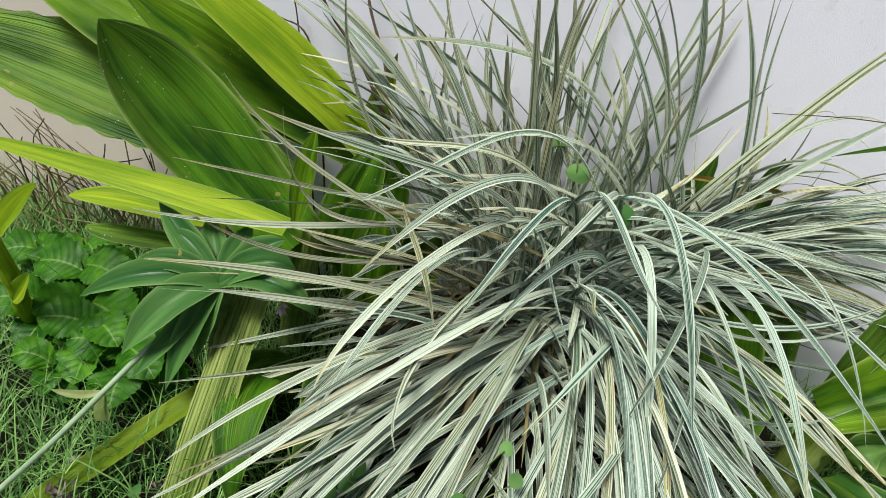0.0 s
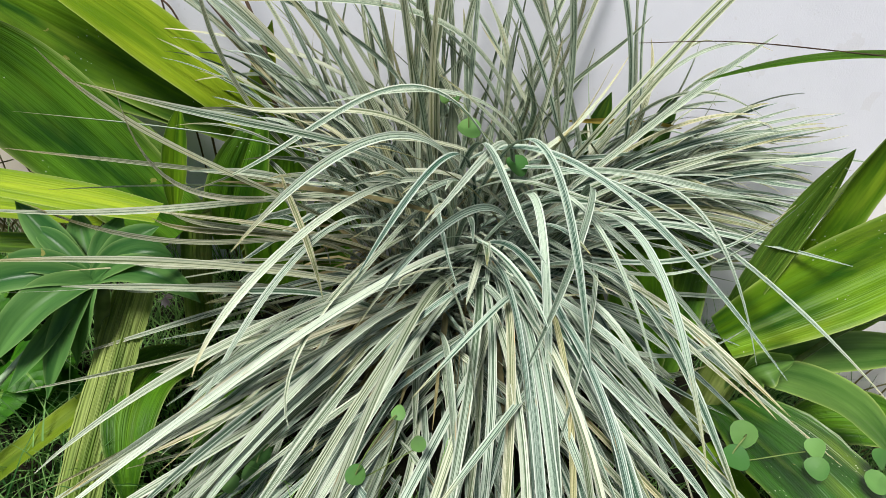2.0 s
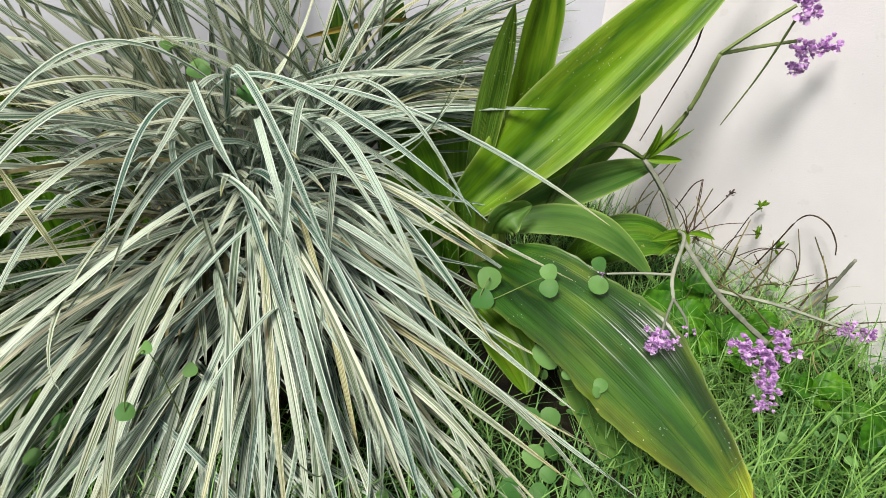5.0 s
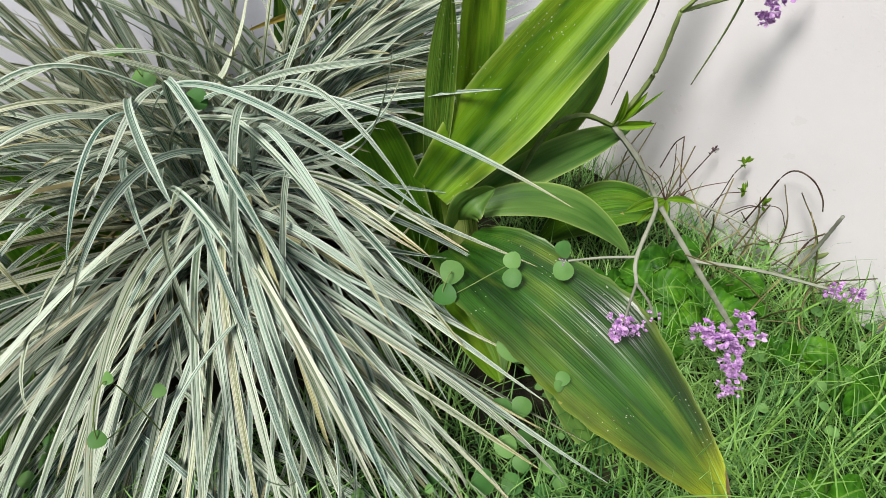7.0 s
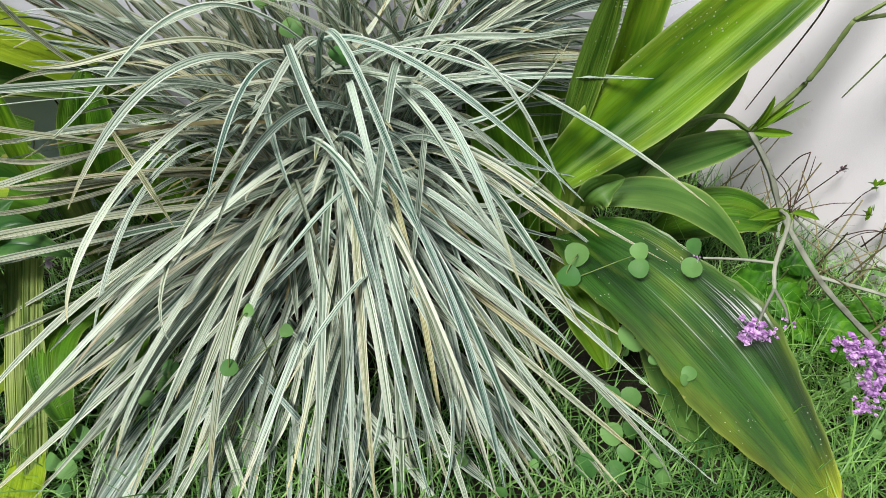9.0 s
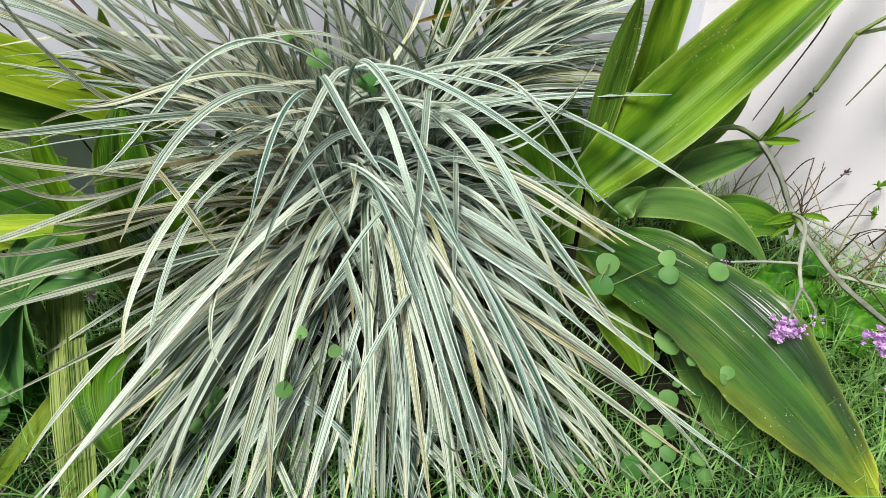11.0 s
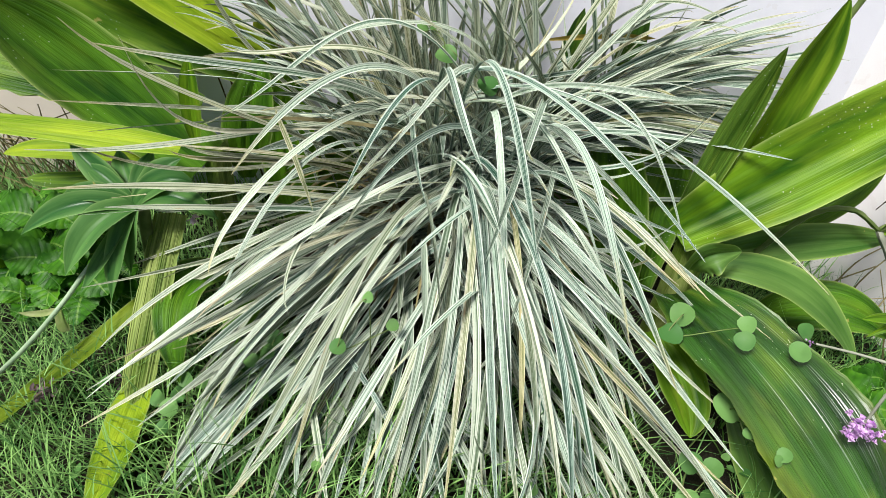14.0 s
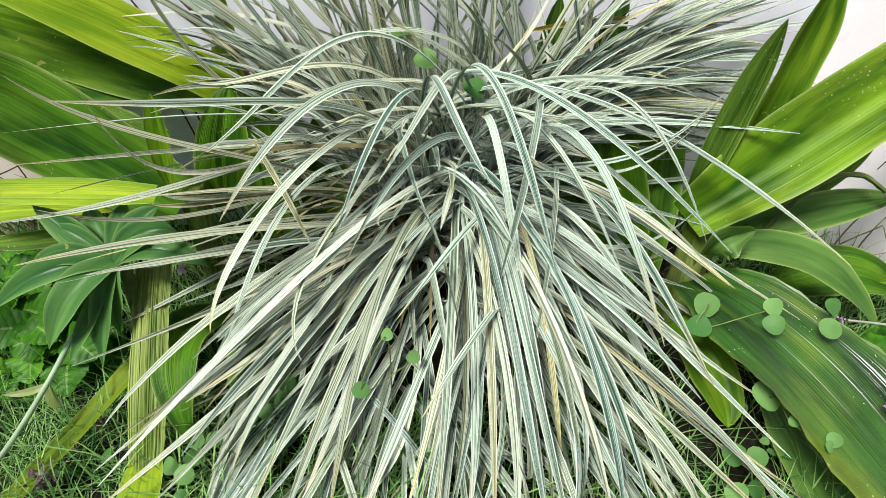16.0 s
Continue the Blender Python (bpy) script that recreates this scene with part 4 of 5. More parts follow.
broad_part("leaf", left_plant, DARK_LEAF, (-0.10, 0.80, 0.04), (-0.12, 0.83, 0.20), (-0.10, 0.86, 0.36), 0.10, (0.2, -0.9, 0.3), fold=0.2, stem=0.6)
broad_part("leaf", left_plant, DARK_LEAF, (-0.05, 0.84, 0.04), (-0.03, 0.88, 0.16), (0.0, 0.905, 0.30), 0.09, (0.2, -0.9, 0.3), fold=0.2, stem=0.6)
s = Sheet()
s.loft(stem_path([(-0.21, 0.72, -0.02), (-0.20, 0.70, 0.12), (-0.19, 0.69, 0.26)]), [0.022] * 25, 0.3, 8)
part("stem", s, STALK, left_plant)

right_plant = thing("broad_leaved_plant", (0.57, 0.6, 0), "rosette plant with long broad glossy green leaves", "plant", "broad-leaved plants")
broad_part("leaf", right_plant, BRIGHT_LEAF, (0.515, 0.585, 0.245), (0.695, 0.61, 0.392), (0.93, 0.63, 0.585), 0.112, (-0.1, -0.85, 0.5), "long upright bright green leaf", fold=0.22, stem=0.55, peak=0.4)
broad_part("leaf", right_plant, BRIGHT_LEAF, (0.584, 0.630, 0.301), (0.606, 0.640, 0.443), (0.631, 0.640, 0.557), 0.066, (0.25, -0.9, 0.3), "narrow upright folded leaf with a yellow-green inside", fold=0.75, stem=0.6)
broad_part("leaf", right_plant, MID_LEAF, (0.525, 0.600, 0.260), (0.554, 0.620, 0.386), (0.576, 0.620, 0.503), 0.040, (-0.3, -0.9, 0.3), "narrow upright green leaf", fold=0.2, stem=0.7)
broad_part("leaf", right_plant, DROOP_LEAF, (0.535, 0.545, 0.165), (0.625, 0.345, 0.170), (0.735, 0.145, 0.05), 0.175, (0.15, -0.35, 0.9), "broad drooping dark green leaf with a torn brown tip", fold=0.15, stem=0.55, peak=0.40, tipn=0.8, pleat=0.018, age=0.30, ragged=0.05, wave=0.035)
broad_part("leaf", right_plant, SMOOTH_LEAF, (0.59, 0.60, 0.20), (0.713, 0.61, 0.232), (0.84, 0.62, 0.245), 0.055, (0.0, -0.8, 0.6), "smooth pointed green leaf", fold=0.3, stem=0.6)
broad_part("leaf", right_plant, DARK_LEAF, (0.59, 0.66, 0.19), (0.734, 0.68, 0.247), (0.83, 0.70, 0.335), 0.075, (-0.1, -0.8, 0.6), fold=0.2, stem=0.5)
broad_part("leaf", right_plant, SMOOTH_LEAF, (0.585, 0.575, 0.20), (0.696, 0.54, 0.198), (0.775, 0.475, 0.13), 0.058, (0.2, -0.5, 0.85), "smooth pale-edged succulent leaf", fold=0.15, stem=0.6)
broad_part("leaf", right_plant, BRIGHT_LEAF, (0.50, 0.50, 0.13), (0.532, 0.423, 0.105), (0.537, 0.365, 0.075), 0.07, (0.1, -0.4, 0.9), fold=0.2, stem=0.6)
broad_part("leaf", right_plant, SMOOTH_LEAF, (0.615, 0.40, 0.07), (0.634, 0.303, 0.045), (0.648, 0.255, 0.02), 0.075, (0.1, -0.4, 0.9), fold=0.1, stem=0.6)
broad_part("leaf", right_plant, DARK_LEAF, (0.70, 0.62, 0.06), (0.80, 0.60, 0.12), (0.88, 0.56, 0.10), 0.08, (0.0, -0.6, 0.8), fold=0.2)
broad_part("sheath", right_plant, SMOOTH_LEAF, (0.545, 0.56, 0.20), (0.555, 0.55, 0.235), (0.60, 0.555, 0.245), 0.05, (0.1, -0.9, 0.3), "curled pale sheath with a brown edge", fold=0.6, stem=0.9, wave=0.08)
broad_part("leaf", right_plant, DARK_LEAF, (0.50, 0.68, 0.03), (0.47, 0.75, 0.20), (0.43, 0.80, 0.33), 0.10, (-0.2, -0.9, 0.3), fold=0.2, stem=0.6)
broad_part("leaf", right_plant, DARK_LEAF, (0.53, 0.70, 0.03), (0.55, 0.80, 0.18), (0.57, 0.86, 0.31), 0.11, (-0.1, -0.9, 0.3), fold=0.2, stem=0.6)
broad_part("leaf", right_plant, DARK_LEAF, (0.47, 0.66, 0.02), (0.38, 0.78, 0.14), (0.33, 0.86, 0.26), 0.10, (0.0, -0.9, 0.4), fold=0.2, stem=0.6)
s = Sheet()
s.loft(stem_path([(0.56, 0.62, -0.02), (0.56, 0.61, 0.10), (0.555, 0.60, 0.23)]), [0.026] * 25, 0.6, 8)
part("stem", s, STALK, right_plant)

# leaves before the wall behind the clump, with yellow edges
for at, h, w in (((-0.165, 0.905), 0.47, 0.065), ((0.575, 0.905), 0.43, 0.03)):
    back_leaf = thing("yellow_edged_leaf", (*at, 0), "stiff dark green upright leaf with a yellow edge", "plant", "yellow-edged leaves")
    broad_part("blade", back_leaf, EDGED_LEAF, (*at, 0.02), (at[0] - 0.01, at[1], 0.2), (at[0] + 0.02, at[1], h), w, (0, -1, 0.1), fold=0.3, stem=0.7, peak=0.6)

for at, h, w in (((0.365, 0.892), 0.452, 0.048), ((0.462, 0.888), 0.468, 0.058)):
    banded = thing("dark_back_leaf", (*at, 0), "stiff dark green upright leaf at the foot of the wall", "plant", "dark leaves by the wall")
    broad_part("blade", banded, DROOP_LEAF, (*at, 0.02), (at[0] - 0.01, at[1], 0.2), (at[0] + 0.012, at[1], h), w, (0, -1, 0.1), fold=0.2, stem=0.7, peak=0.7, tipn=0.6)
s = Sheet()
blade(s, Vector((0.318, 0.864, 0.405)), Vector((0.37, 0.862, 0.416)), Vector((0.43, 0.862, 0.424)), Vector((0.495, 0.870, 0.420)), 0.010, 0.3, 1.0, 1.2, 0.2, 16, 9)
part("band", s, YELLOW_DRY, banded, "flat dried yellow leaf lying across")

# a narrow leaf of the rosette plant, bent over towards the clump, and its thin dark tendril
broad_part("leaf", right_plant, DARK_LEAF, (0.655, 0.675, 0.600), (0.515, 0.655, 0.585), (0.385, 0.642, 0.540), 0.010, (0.1, -0.7, 0.7), "narrow bent dark green leaf", fold=0.5, stem=0.8, peak=0.3, n=30, k=7)
s = Sheet()
s.loft(stem_path([(0.57, 0.66, 0.20), (0.63, 0.675, 0.42), (0.672, 0.678, 0.57), (0.655, 0.675, 0.602)]), [0.004] * 25, 0.3, 6)
part("stem", s, STEM, right_plant)
s = Sheet()
s.loft(stem_path([(0.66, 0.675, 0.598), (0.546, 0.66, 0.594), (0.414, 0.66, 0.584), (0.313, 0.66, 0.566)]), [0.0011 - 0.00003 * i for i in range(25)], 0.3, 6)
part("tendril", s, TWIG, right_plant, "thin dark dry tendril")

# ---- succulent rosette among the weeds ----
rosette = thing("succulent_rosette", (-0.26, 0.56, 0), "grey-green succulent rosette with pointed fleshy leaves", "plant")
HEART = Vector((-0.256, 0.550, 0.228))
for tip, w, lift in (((-0.404, 0.500, 0.196), 0.040, 0.025), ((-0.333, 0.465, 0.158), 0.052, 0.025), ((-0.284, 0.470, 0.112), 0.036, 0.020), ((-0.317, 0.460, 0.132), 0.028, 0.000), ((-0.360, 0.600, 0.289), 0.040, 0.000), ((-0.304, 0.620, 0.276), 0.040, 0.000), ((-0.336, 0.585, 0.266), 0.030, 0.010), ((-0.243, 0.610, 0.287), 0.040, 0.000), ((-0.192, 0.590, 0.289), 0.040, 0.010), ((-0.168, 0.565, 0.267), 0.044, 0.020), ((-0.128, 0.535, 0.229), 0.040, 0.030), ((-0.262, 0.500, 0.140), 0.036, 0.020), ((-0.366, 0.545, 0.225), 0.034, 0.020)):
    t = Vector(tip)
    mid = (HEART + t) * 0.5 + Vector((0, 0, lift))
    broad_part("leaf", rosette, GREY_LEAF, HEART, mid, t, w * 0.88, (0.0, -0.6, 0.8), fold=0.4, stem=0.45, pleat=0.0, n=16, k=11, peak=0.5, tipn=1.1, wave=0.02)
broad_part("leaf", rosette, PALE_POD, (-0.25, 0.55, 0.222), (-0.29, 0.53, 0.228), (-0.325, 0.518, 0.228), 0.011, (0.0, -0.6, 0.8), "withered pale pinkish leaf", fold=0.3, n=14, k=9)
s = Sheet()
s.loft(stem_path([(-0.25, 0.57, -0.02), (-0.262, 0.55, 0.09), (-0.255, 0.562, 0.21)]), [0.009] * 25, 0.3, 8)
part("stem", s, STEM, rosette)
s = Sheet()
s.loft(stem_path([(-0.280, 0.535, 0.184), (-0.310, 0.490, 0.160), (-0.338, 0.445, 0.123), (-0.354, 0.370, 0.106), (-0.357, 0.300, 0.114)]), [0.0038 - 0.00003 * i for i in range(25)], 0.7, 8)
runner = part("runner", s, STEM_PALE, rosette, "long pale green runner")
broad_part("sheath", runner, PALE_POD, (-0.341, 0.444, 0.116), (-0.372, 0.440, 0.103), (-0.403, 0.435, 0.106), 0.010, (0, -0.6, 0.8), "pale papery sheath", fold=0.5, n=12, k=7)
broad_part("sheath", runner, PALE_POD, (-0.343, 0.444, 0.117), (-0.340, 0.435, 0.099), (-0.333, 0.430, 0.083), 0.019, (0, -0.9, 0.3), "pale green bell-shaped sheath", fold=0.5, n=10, k=7, peak=0.7, tipn=0.4)

# ---- cut stalk and fallen leaf ----
cut = thing("cut_leaf_stalk", (-0.22, 0.46, 0), "cut flat ribbed pale green leaf stalk leaning to the lawn", "leaf stalk")
broad_part("stalk", cut, STALK, (-0.232, 0.585, 0.195), (-0.222, 0.467, 0.125), (-0.212, 0.345, 0.04), 0.052, (0.05, -0.45, 0.9), fold=-0.35, stem=1.0, peak=0.6, tipn=0.15, pleat=0.08, ragged=0.05)
broad_part("blade", cut, YELLOW_LEAF, (-0.214, 0.37, 0.045), (-0.206, 0.30, 0.035), (-0.195, 0.19, 0.02), 0.052, (0.05, -0.45, 0.9), "yellow-green limp blade", stem=0.8, fold=0.2)
fallen = thing("fallen_leaf", (-0.33, 0.36, 0), "long yellow-green leaf lying bent over the lawn", "leaf")
broad_part("blade", fallen, OLIVE_LEAF, (-0.215, 0.53, 0.11), (-0.318, 0.405, 0.052), (-0.42, 0.20, 0.03), 0.036, (-0.3, -0.4, 0.85), stem=0.7, fold=0.45, peak=0.3, tipn=0.4)

# ---- purple-flowered weed in the corner ----
weed = thing("purple_flowered_weed", (0.7, 0.6, 0), "straggling weed with jointed stems and small violet flower heads", "flowering weed")


def stem(parent, points, r0, r1, mat=STEM, label="", name="stem"):
    s = Sheet()
    path = stem_path(points)
    s.loft(path, [0.72 * (r0 + (r1 - r0) * i / 24) * (1 + 0.12 * math.sin(i * 2.1)) for i in range(25)], dice.random(), 6)
    return part(name, s, mat, parent, label)


def petals(parent, at, size, count=26, label="ruffled violet flower head"):
    s = Sheet()
    c = Vector(at)
    for i in range(count):
        z = dice.uniform(-0.7, 1)
        q = dice.uniform(0, 6.283)
        d = Vector((math.cos(q) * math.sqrt(1 - z * z), math.sin(q) * math.sqrt(1 - z * z), z))
        o = c + Vector((dice.gauss(0, size * 0.27), dice.gauss(0, size * 0.27), dice.gauss(0, size * 0.2)))
        for k in range(9):
            e = (d + Vector((dice.gauss(0, 0.5), dice.gauss(0, 0.5), dice.gauss(0, 0.5)))).normalized()
            l = size * dice.uniform(0.14, 0.30)
            broad(s, o, o + e * l * 0.55 + d * l * 0.1, o + e * l, l * 0.95, e.orthogonal(), dice.random(), fold=0.3, pleat=0.12, n=4, k=5, peak=0.75, stem=0.2, tipn=0.35, wave=0.1)
    return part("flower_head", s, PETAL, parent, label)


stem(right_plant, [(0.851, 0.620, 0.457), (0.853, 0.630, 0.415), (0.841, 0.650, 0.336), (0.822, 0.660, 0.267)], 0.0022, 0.0012, TWIG, "thin dry hanging thread", "thread")
JOINT = (0.795, 0.60, 0.270)
stem(weed, [(0.64, 0.60, 0.20), (0.69, 0.60, 0.283), (0.742, 0.60, 0.300), JOINT], 0.006, 0.005)
stem(weed, [JOINT, (0.832, 0.58, 0.349), (0.842, 0.56, 0.439)], 0.006, 0.0045, STEM)
stem(weed, [(0.842, 0.56, 0.439), (0.865, 0.540, 0.472), (0.895, 0.520, 0.506)], 0.0038, 0.003)
stem(weed, [(0.842, 0.56, 0.439), (0.878, 0.550, 0.447), (0.934, 0.540, 0.455)], 0.0038, 0.003)
stem(weed, [(0.912, 0.530, 0.489), (0.905, 0.550, 0.411), (0.886, 0.570, 0.329)], 0.0026, 0.0012)
petals(weed, (0.910, 0.520, 0.504), 0.030)
petals(weed, (0.948, 0.540, 0.420), 0.022)
petals(weed, (0.953, 0.540, 0.442), 0.024)
petals(weed, (0.987, 0.540, 0.444), 0.022)
stem(weed, [JOINT, (0.825, 0.57, 0.222), (0.845, 0.53, 0.165), (0.835, 0.42, 0.15), (0.80, 0.33, 0.185), (0.765, 0.262, 0.225)], 0.0065, 0.0045, STEM_GREY, "grey-green jointed stem")
stem(weed, [(0.838, 0.53, 0.175), (0.79, 0.46, 0.22), (0.715, 0.375, 0.24), (0.70, 0.345, 0.23)], 0.004, 0.003, STEM_GREY)
stem(weed, [(0.70, 0.345, 0.23), (0.685, 0.33, 0.215), (0.675, 0.318, 0.20)], 0.0025, 0.002, STEM_GREY)
stem(weed, [(0.70, 0.345, 0.23), (0.706, 0.325, 0.218), (0.708, 0.315, 0.205)], 0.0025, 0.002, STEM_GREY)
stem(weed, [(0.715, 0.375, 0.24), (0.68, 0.39, 0.237), (0.640, 0.40, 0.236)], 0.0025, 0.002, STEM_GREY)
petals(weed, (0.668, 0.316, 0.196), 0.024, 30)
petals(weed, (0.690, 0.312, 0.19), 0.016, 16)
petals(weed, (0.709, 0.315, 0.203), 0.011, 8, "small closed violet bud")
petals(weed, (0.634, 0.401, 0.236), 0.009, 6, "small closed violet bud")
for at, r in (((0.735, 0.262, 0.222), 0.022), ((0.755, 0.255, 0.222), 0.026), ((0.776, 0.256, 0.232), 0.024), ((0.758, 0.236, 0.208), 0.024), ((0.750, 0.226, 0.195), 0.020), ((0.742, 0.216, 0.182), 0.016)):
    petals(weed, at, r, 24)
stem(weed, [(0.835, 0.42, 0.15), (0.92, 0.39, 0.13), (1.0, 0.345, 0.11)], 0.004, 0.003, STEM_GREY)
petals(weed, (1.01, 0.34, 0.105), 0.022, 20)
petals(weed, (1.04, 0.33, 0.10), 0.022, 20)
for tip, w in (((0.800, 0.585, 0.333), 0.013), ((0.832, 0.585, 0.323), 0.012), ((0.858, 0.585, 0.320), 0.006), ((0.852, 0.585, 0.268), 0.013)):
    j, t = Vector(JOINT), Vector(tip)
    broad_part("bract", weed, BRIGHT_LEAF, j, (j + t) * 0.5 + Vector((0, -0.004, 0.002)), t, w, (0, -0.9, 0.4), fold=0.6, n=10, k=7, pleat=0, peak=0.35)
NODE = Vector((0.855, 0.53, 0.168))
for tip, w in (((0.820, 0.520, 0.162), 0.012), ((0.806, 0.520, 0.139), 0.010), ((0.901, 0.520, 0.155), 0.010), ((0.848, 0.520, 0.131), 0.014), ((0.783, 0.520, 0.173), 0.016)):
    t = Vector(tip)
    broad_part("bract", weed, BRIGHT_LEAF, NODE, (NODE + t) * 0.5 + Vector((0, 0, 0.004)), t, w, (0, -0.6, 0.8), fold=0.4, n=10, k=7, pleat=0)
for tip in ((0.823, 0.540, 0.231), (0.861, 0.540, 0.259), (0.885, 0.540, 0.176), (0.967, 0.540, 0.163), (0.807, 0.540, 0.235)):
    t = Vector(tip)
    stem(weed, [NODE, (NODE + t) * 0.5 + Vector((0.004, 0, 0.006)), t], 0.0014, 0.0007, TWIG, "thin dry side twig", "twig")

# ---- round-leaved creeper ----
def disc(sheet, c, r, face, seed):
    face = Vector(face).normalized()
    a = face.orthogonal().normalized()
    b = face.cross(a)
    rows, uvs = [], []
    for i in range(5):
        q = i / 4
        rows.append([c + (a * math.cos(w) + b * math.sin(w)) * (r * q * (1 + 0.05 * math.sin(3 * w + seed * 9))) + face * (r * 0.16 * q * q * math.cos(2 * w)) for w in [2 * math.pi * k / 14 for k in range(15)]])
        uvs.append([(0.5 + 0.5 * q * math.cos(w), 0.5 + 0.5 * q * math.sin(w)) for w in [2 * math.pi * k / 14 for k in range(15)]])
    sheet.grid(rows, uvs, seed)


def creeper(leaves, label, root):
    ob = thing("creeper", (*leaves[0][0][:2], 0), label, "creeper", "round-leaved creepers")
    for at, r in leaves:
        s = Sheet()
        disc(s, Vector(at), r * 0.84, (dice.gauss(0, 0.2), -0.55 + dice.gauss(0, 0.15), 0.8), dice.random())
        part("leaf", s, CLOVER, ob)
    pts = [(*root, 0.0)] + [(p[0][0], p[0][1], p[0][2] - 0.006) for p in leaves[:4]]
    stem(ob, pts, 0.0012, 0.001)
    return ob


PAIRED = "creeping weed with small round paired green leaves"
creeper([((0.508, 0.46, 0.205), 0.019), ((0.491, 0.434, 0.195), 0.018), ((0.586, 0.448, 0.21), 0.014), ((0.577, 0.424, 0.205), 0.015), ((0.650, 0.435, 0.22), 0.014), ((0.641, 0.414, 0.205), 0.016)], PAIRED, (0.46, 0.47))
creeper([((0.551, 0.352, 0.165), 0.022), ((0.558, 0.312, 0.172), 0.008), ((0.587, 0.286, 0.175), 0.010), ((0.580, 0.280, 0.172), 0.008)], PAIRED, (0.53, 0.36))
creeper([((0.524, 0.323, 0.085), 0.017), ((0.550, 0.317, 0.085), 0.016), ((0.517, 0.283, 0.065), 0.017), ((0.544, 0.288, 0.062), 0.016), ((0.529, 0.262, 0.055), 0.013), ((0.478, 0.255, 0.05), 0.018), ((0.511, 0.245, 0.045), 0.016), ((0.57, 0.235, 0.03), 0.013), ((0.545, 0.23, 0.03), 0.013)], PAIRED, (0.53, 0.30))
creeper([((-0.035, 0.441, 0.10), 0.015), ((-0.038, 0.416, 0.10), 0.013), ((-0.056, 0.399, 0.10), 0.012), ((-0.067, 0.413, 0.10), 0.011)], PAIRED, (-0.03, 0.45))
creeper([((0.110, 0.395, 0.245), 0.009), ((0.078, 0.362, 0.190), 0.012), ((0.137, 0.410, 0.185), 0.010)], PAIRED, (0.1, 0.42))
creeper([((-0.155, 0.392, 0.05), 0.013), ((-0.132, 0.393, 0.05), 0.013), ((-0.173, 0.351, 0.06), 0.014), ((-0.152, 0.339, 0.06), 0.015), ((-0.149, 0.36, 0.06), 0.014)], PAIRED, (-0.15, 0.37))
creeper([((0.163, 0.80, 0.392), 0.021), ((0.121, 0.84, 0.417), 0.012), ((0.135, 0.842, 0.42), 0.011), ((0.232, 0.74, 0.372), 0.020)], PAIRED, (0.16, 0.85))

# ---- serrate-leaved weeds ----
def serrate(sheet, base, tip, width, seed):
    face = Vector((dice.gauss(0, 0.2), -0.5, 0.85))
    broad(sheet, base, (base + tip) * 0.5 + Vector((0, 0, 0.012)), tip, width, face, seed, fold=0.22, pleat=0.012, n=26, k=9, peak=0.45, stem=0.3, tipn=0.7, wave=0.04, ragged=0.12)


def leafy_weed(x, y, h, count, size, label):
    ob = thing("leafy_weed", (x, y, 0), label, "weed", "leafy weeds")
    stem(ob, [(x, y, -0.01), (x + 0.005, y, h * 0.5), (x, y - 0.01, h)], 0.0025, 0.0018)
    for i in range(count):
        q = 2.4 * i + dice.gauss(0, 0.3)
        b = Vector((x, y, h * (0.35 + 0.65 * i / count)))
        l = size * dice.uniform(0.85, 1.3)
        t = b + Vector((math.cos(q) * l, math.sin(q) * l * 0.9, dice.uniform(-0.012, 0.015)))
        s = Sheet()
        serrate(s, b, t, l * 0.88, dice.random())
        part("leaf", s, MINT, ob)


TOOTHED = "low weed with fresh green toothed leaves"
for x, y, h, c, z in ((-0.47, 0.605, 0.10, 6, 0.078), (-0.53, 0.60, 0.08, 5, 0.070), (-0.60, 0.68, 0.12, 6, 0.06), (-0.44, 0.57, 0.10, 6, 0.075), (-0.385, 0.55, 0.09, 6, 0.070), (-0.50, 0.64, 0.14, 6, 0.070), (-0.54, 0.70, 0.13, 6, 0.05), (-0.345, 0.56, 0.07, 5, 0.05), (-0.47, 0.52, 0.05, 5, 0.045),
                      (0.80, 0.45, 0.08, 7, 0.055), (0.86, 0.40, 0.07, 7, 0.05), (0.76, 0.36, 0.06, 6, 0.05), (0.92, 0.42, 0.06, 6, 0.05), (0.86, 0.50, 0.09, 6, 0.045), (1.0, 0.22, 0.06, 6, 0.05), (0.84, 0.12, 0.05, 6, 0.045), (0.74, 0.46, 0.10, 5, 0.04), (0.94, 0.30, 0.05, 6, 0.04)):
    leafy_weed(x, y, h, c, z, TOOTHED)

# thick stem with side leaves at the lawn's edge
cane = thing("yellow_green_cane", (-0.46, 0.5, 0), "thick yellow-green jointed cane with small leaves", "plant")
s = Sheet()
s.loft(stem_path([(-0.560, 0.605, -0.01), (-0.540, 0.565, 0.09), (-0.535, 0.55, 0.15), (-0.560, 0.54, 0.25)]), [0.011 + 0.002 * (i % 8 == 0) for i in range(25)], 0.9, 10)
part("stem", s, YELLOW_LEAF, cane)
broad_part("leaf", cane, YELLOW_LEAF, (-0.535, 0.545, 0.115), (-0.515, 0.54, 0.145), (-0.495, 0.535, 0.18), 0.026, fold=0.4, n=10, k=7)
broad_part("leaf", cane, YELLOW_LEAF, (-0.552, 0.54, 0.20), (-0.50, 0.53, 0.27), (-0.452, 0.52, 0.325), 0.030, fold=0.3, n=12, k=7)

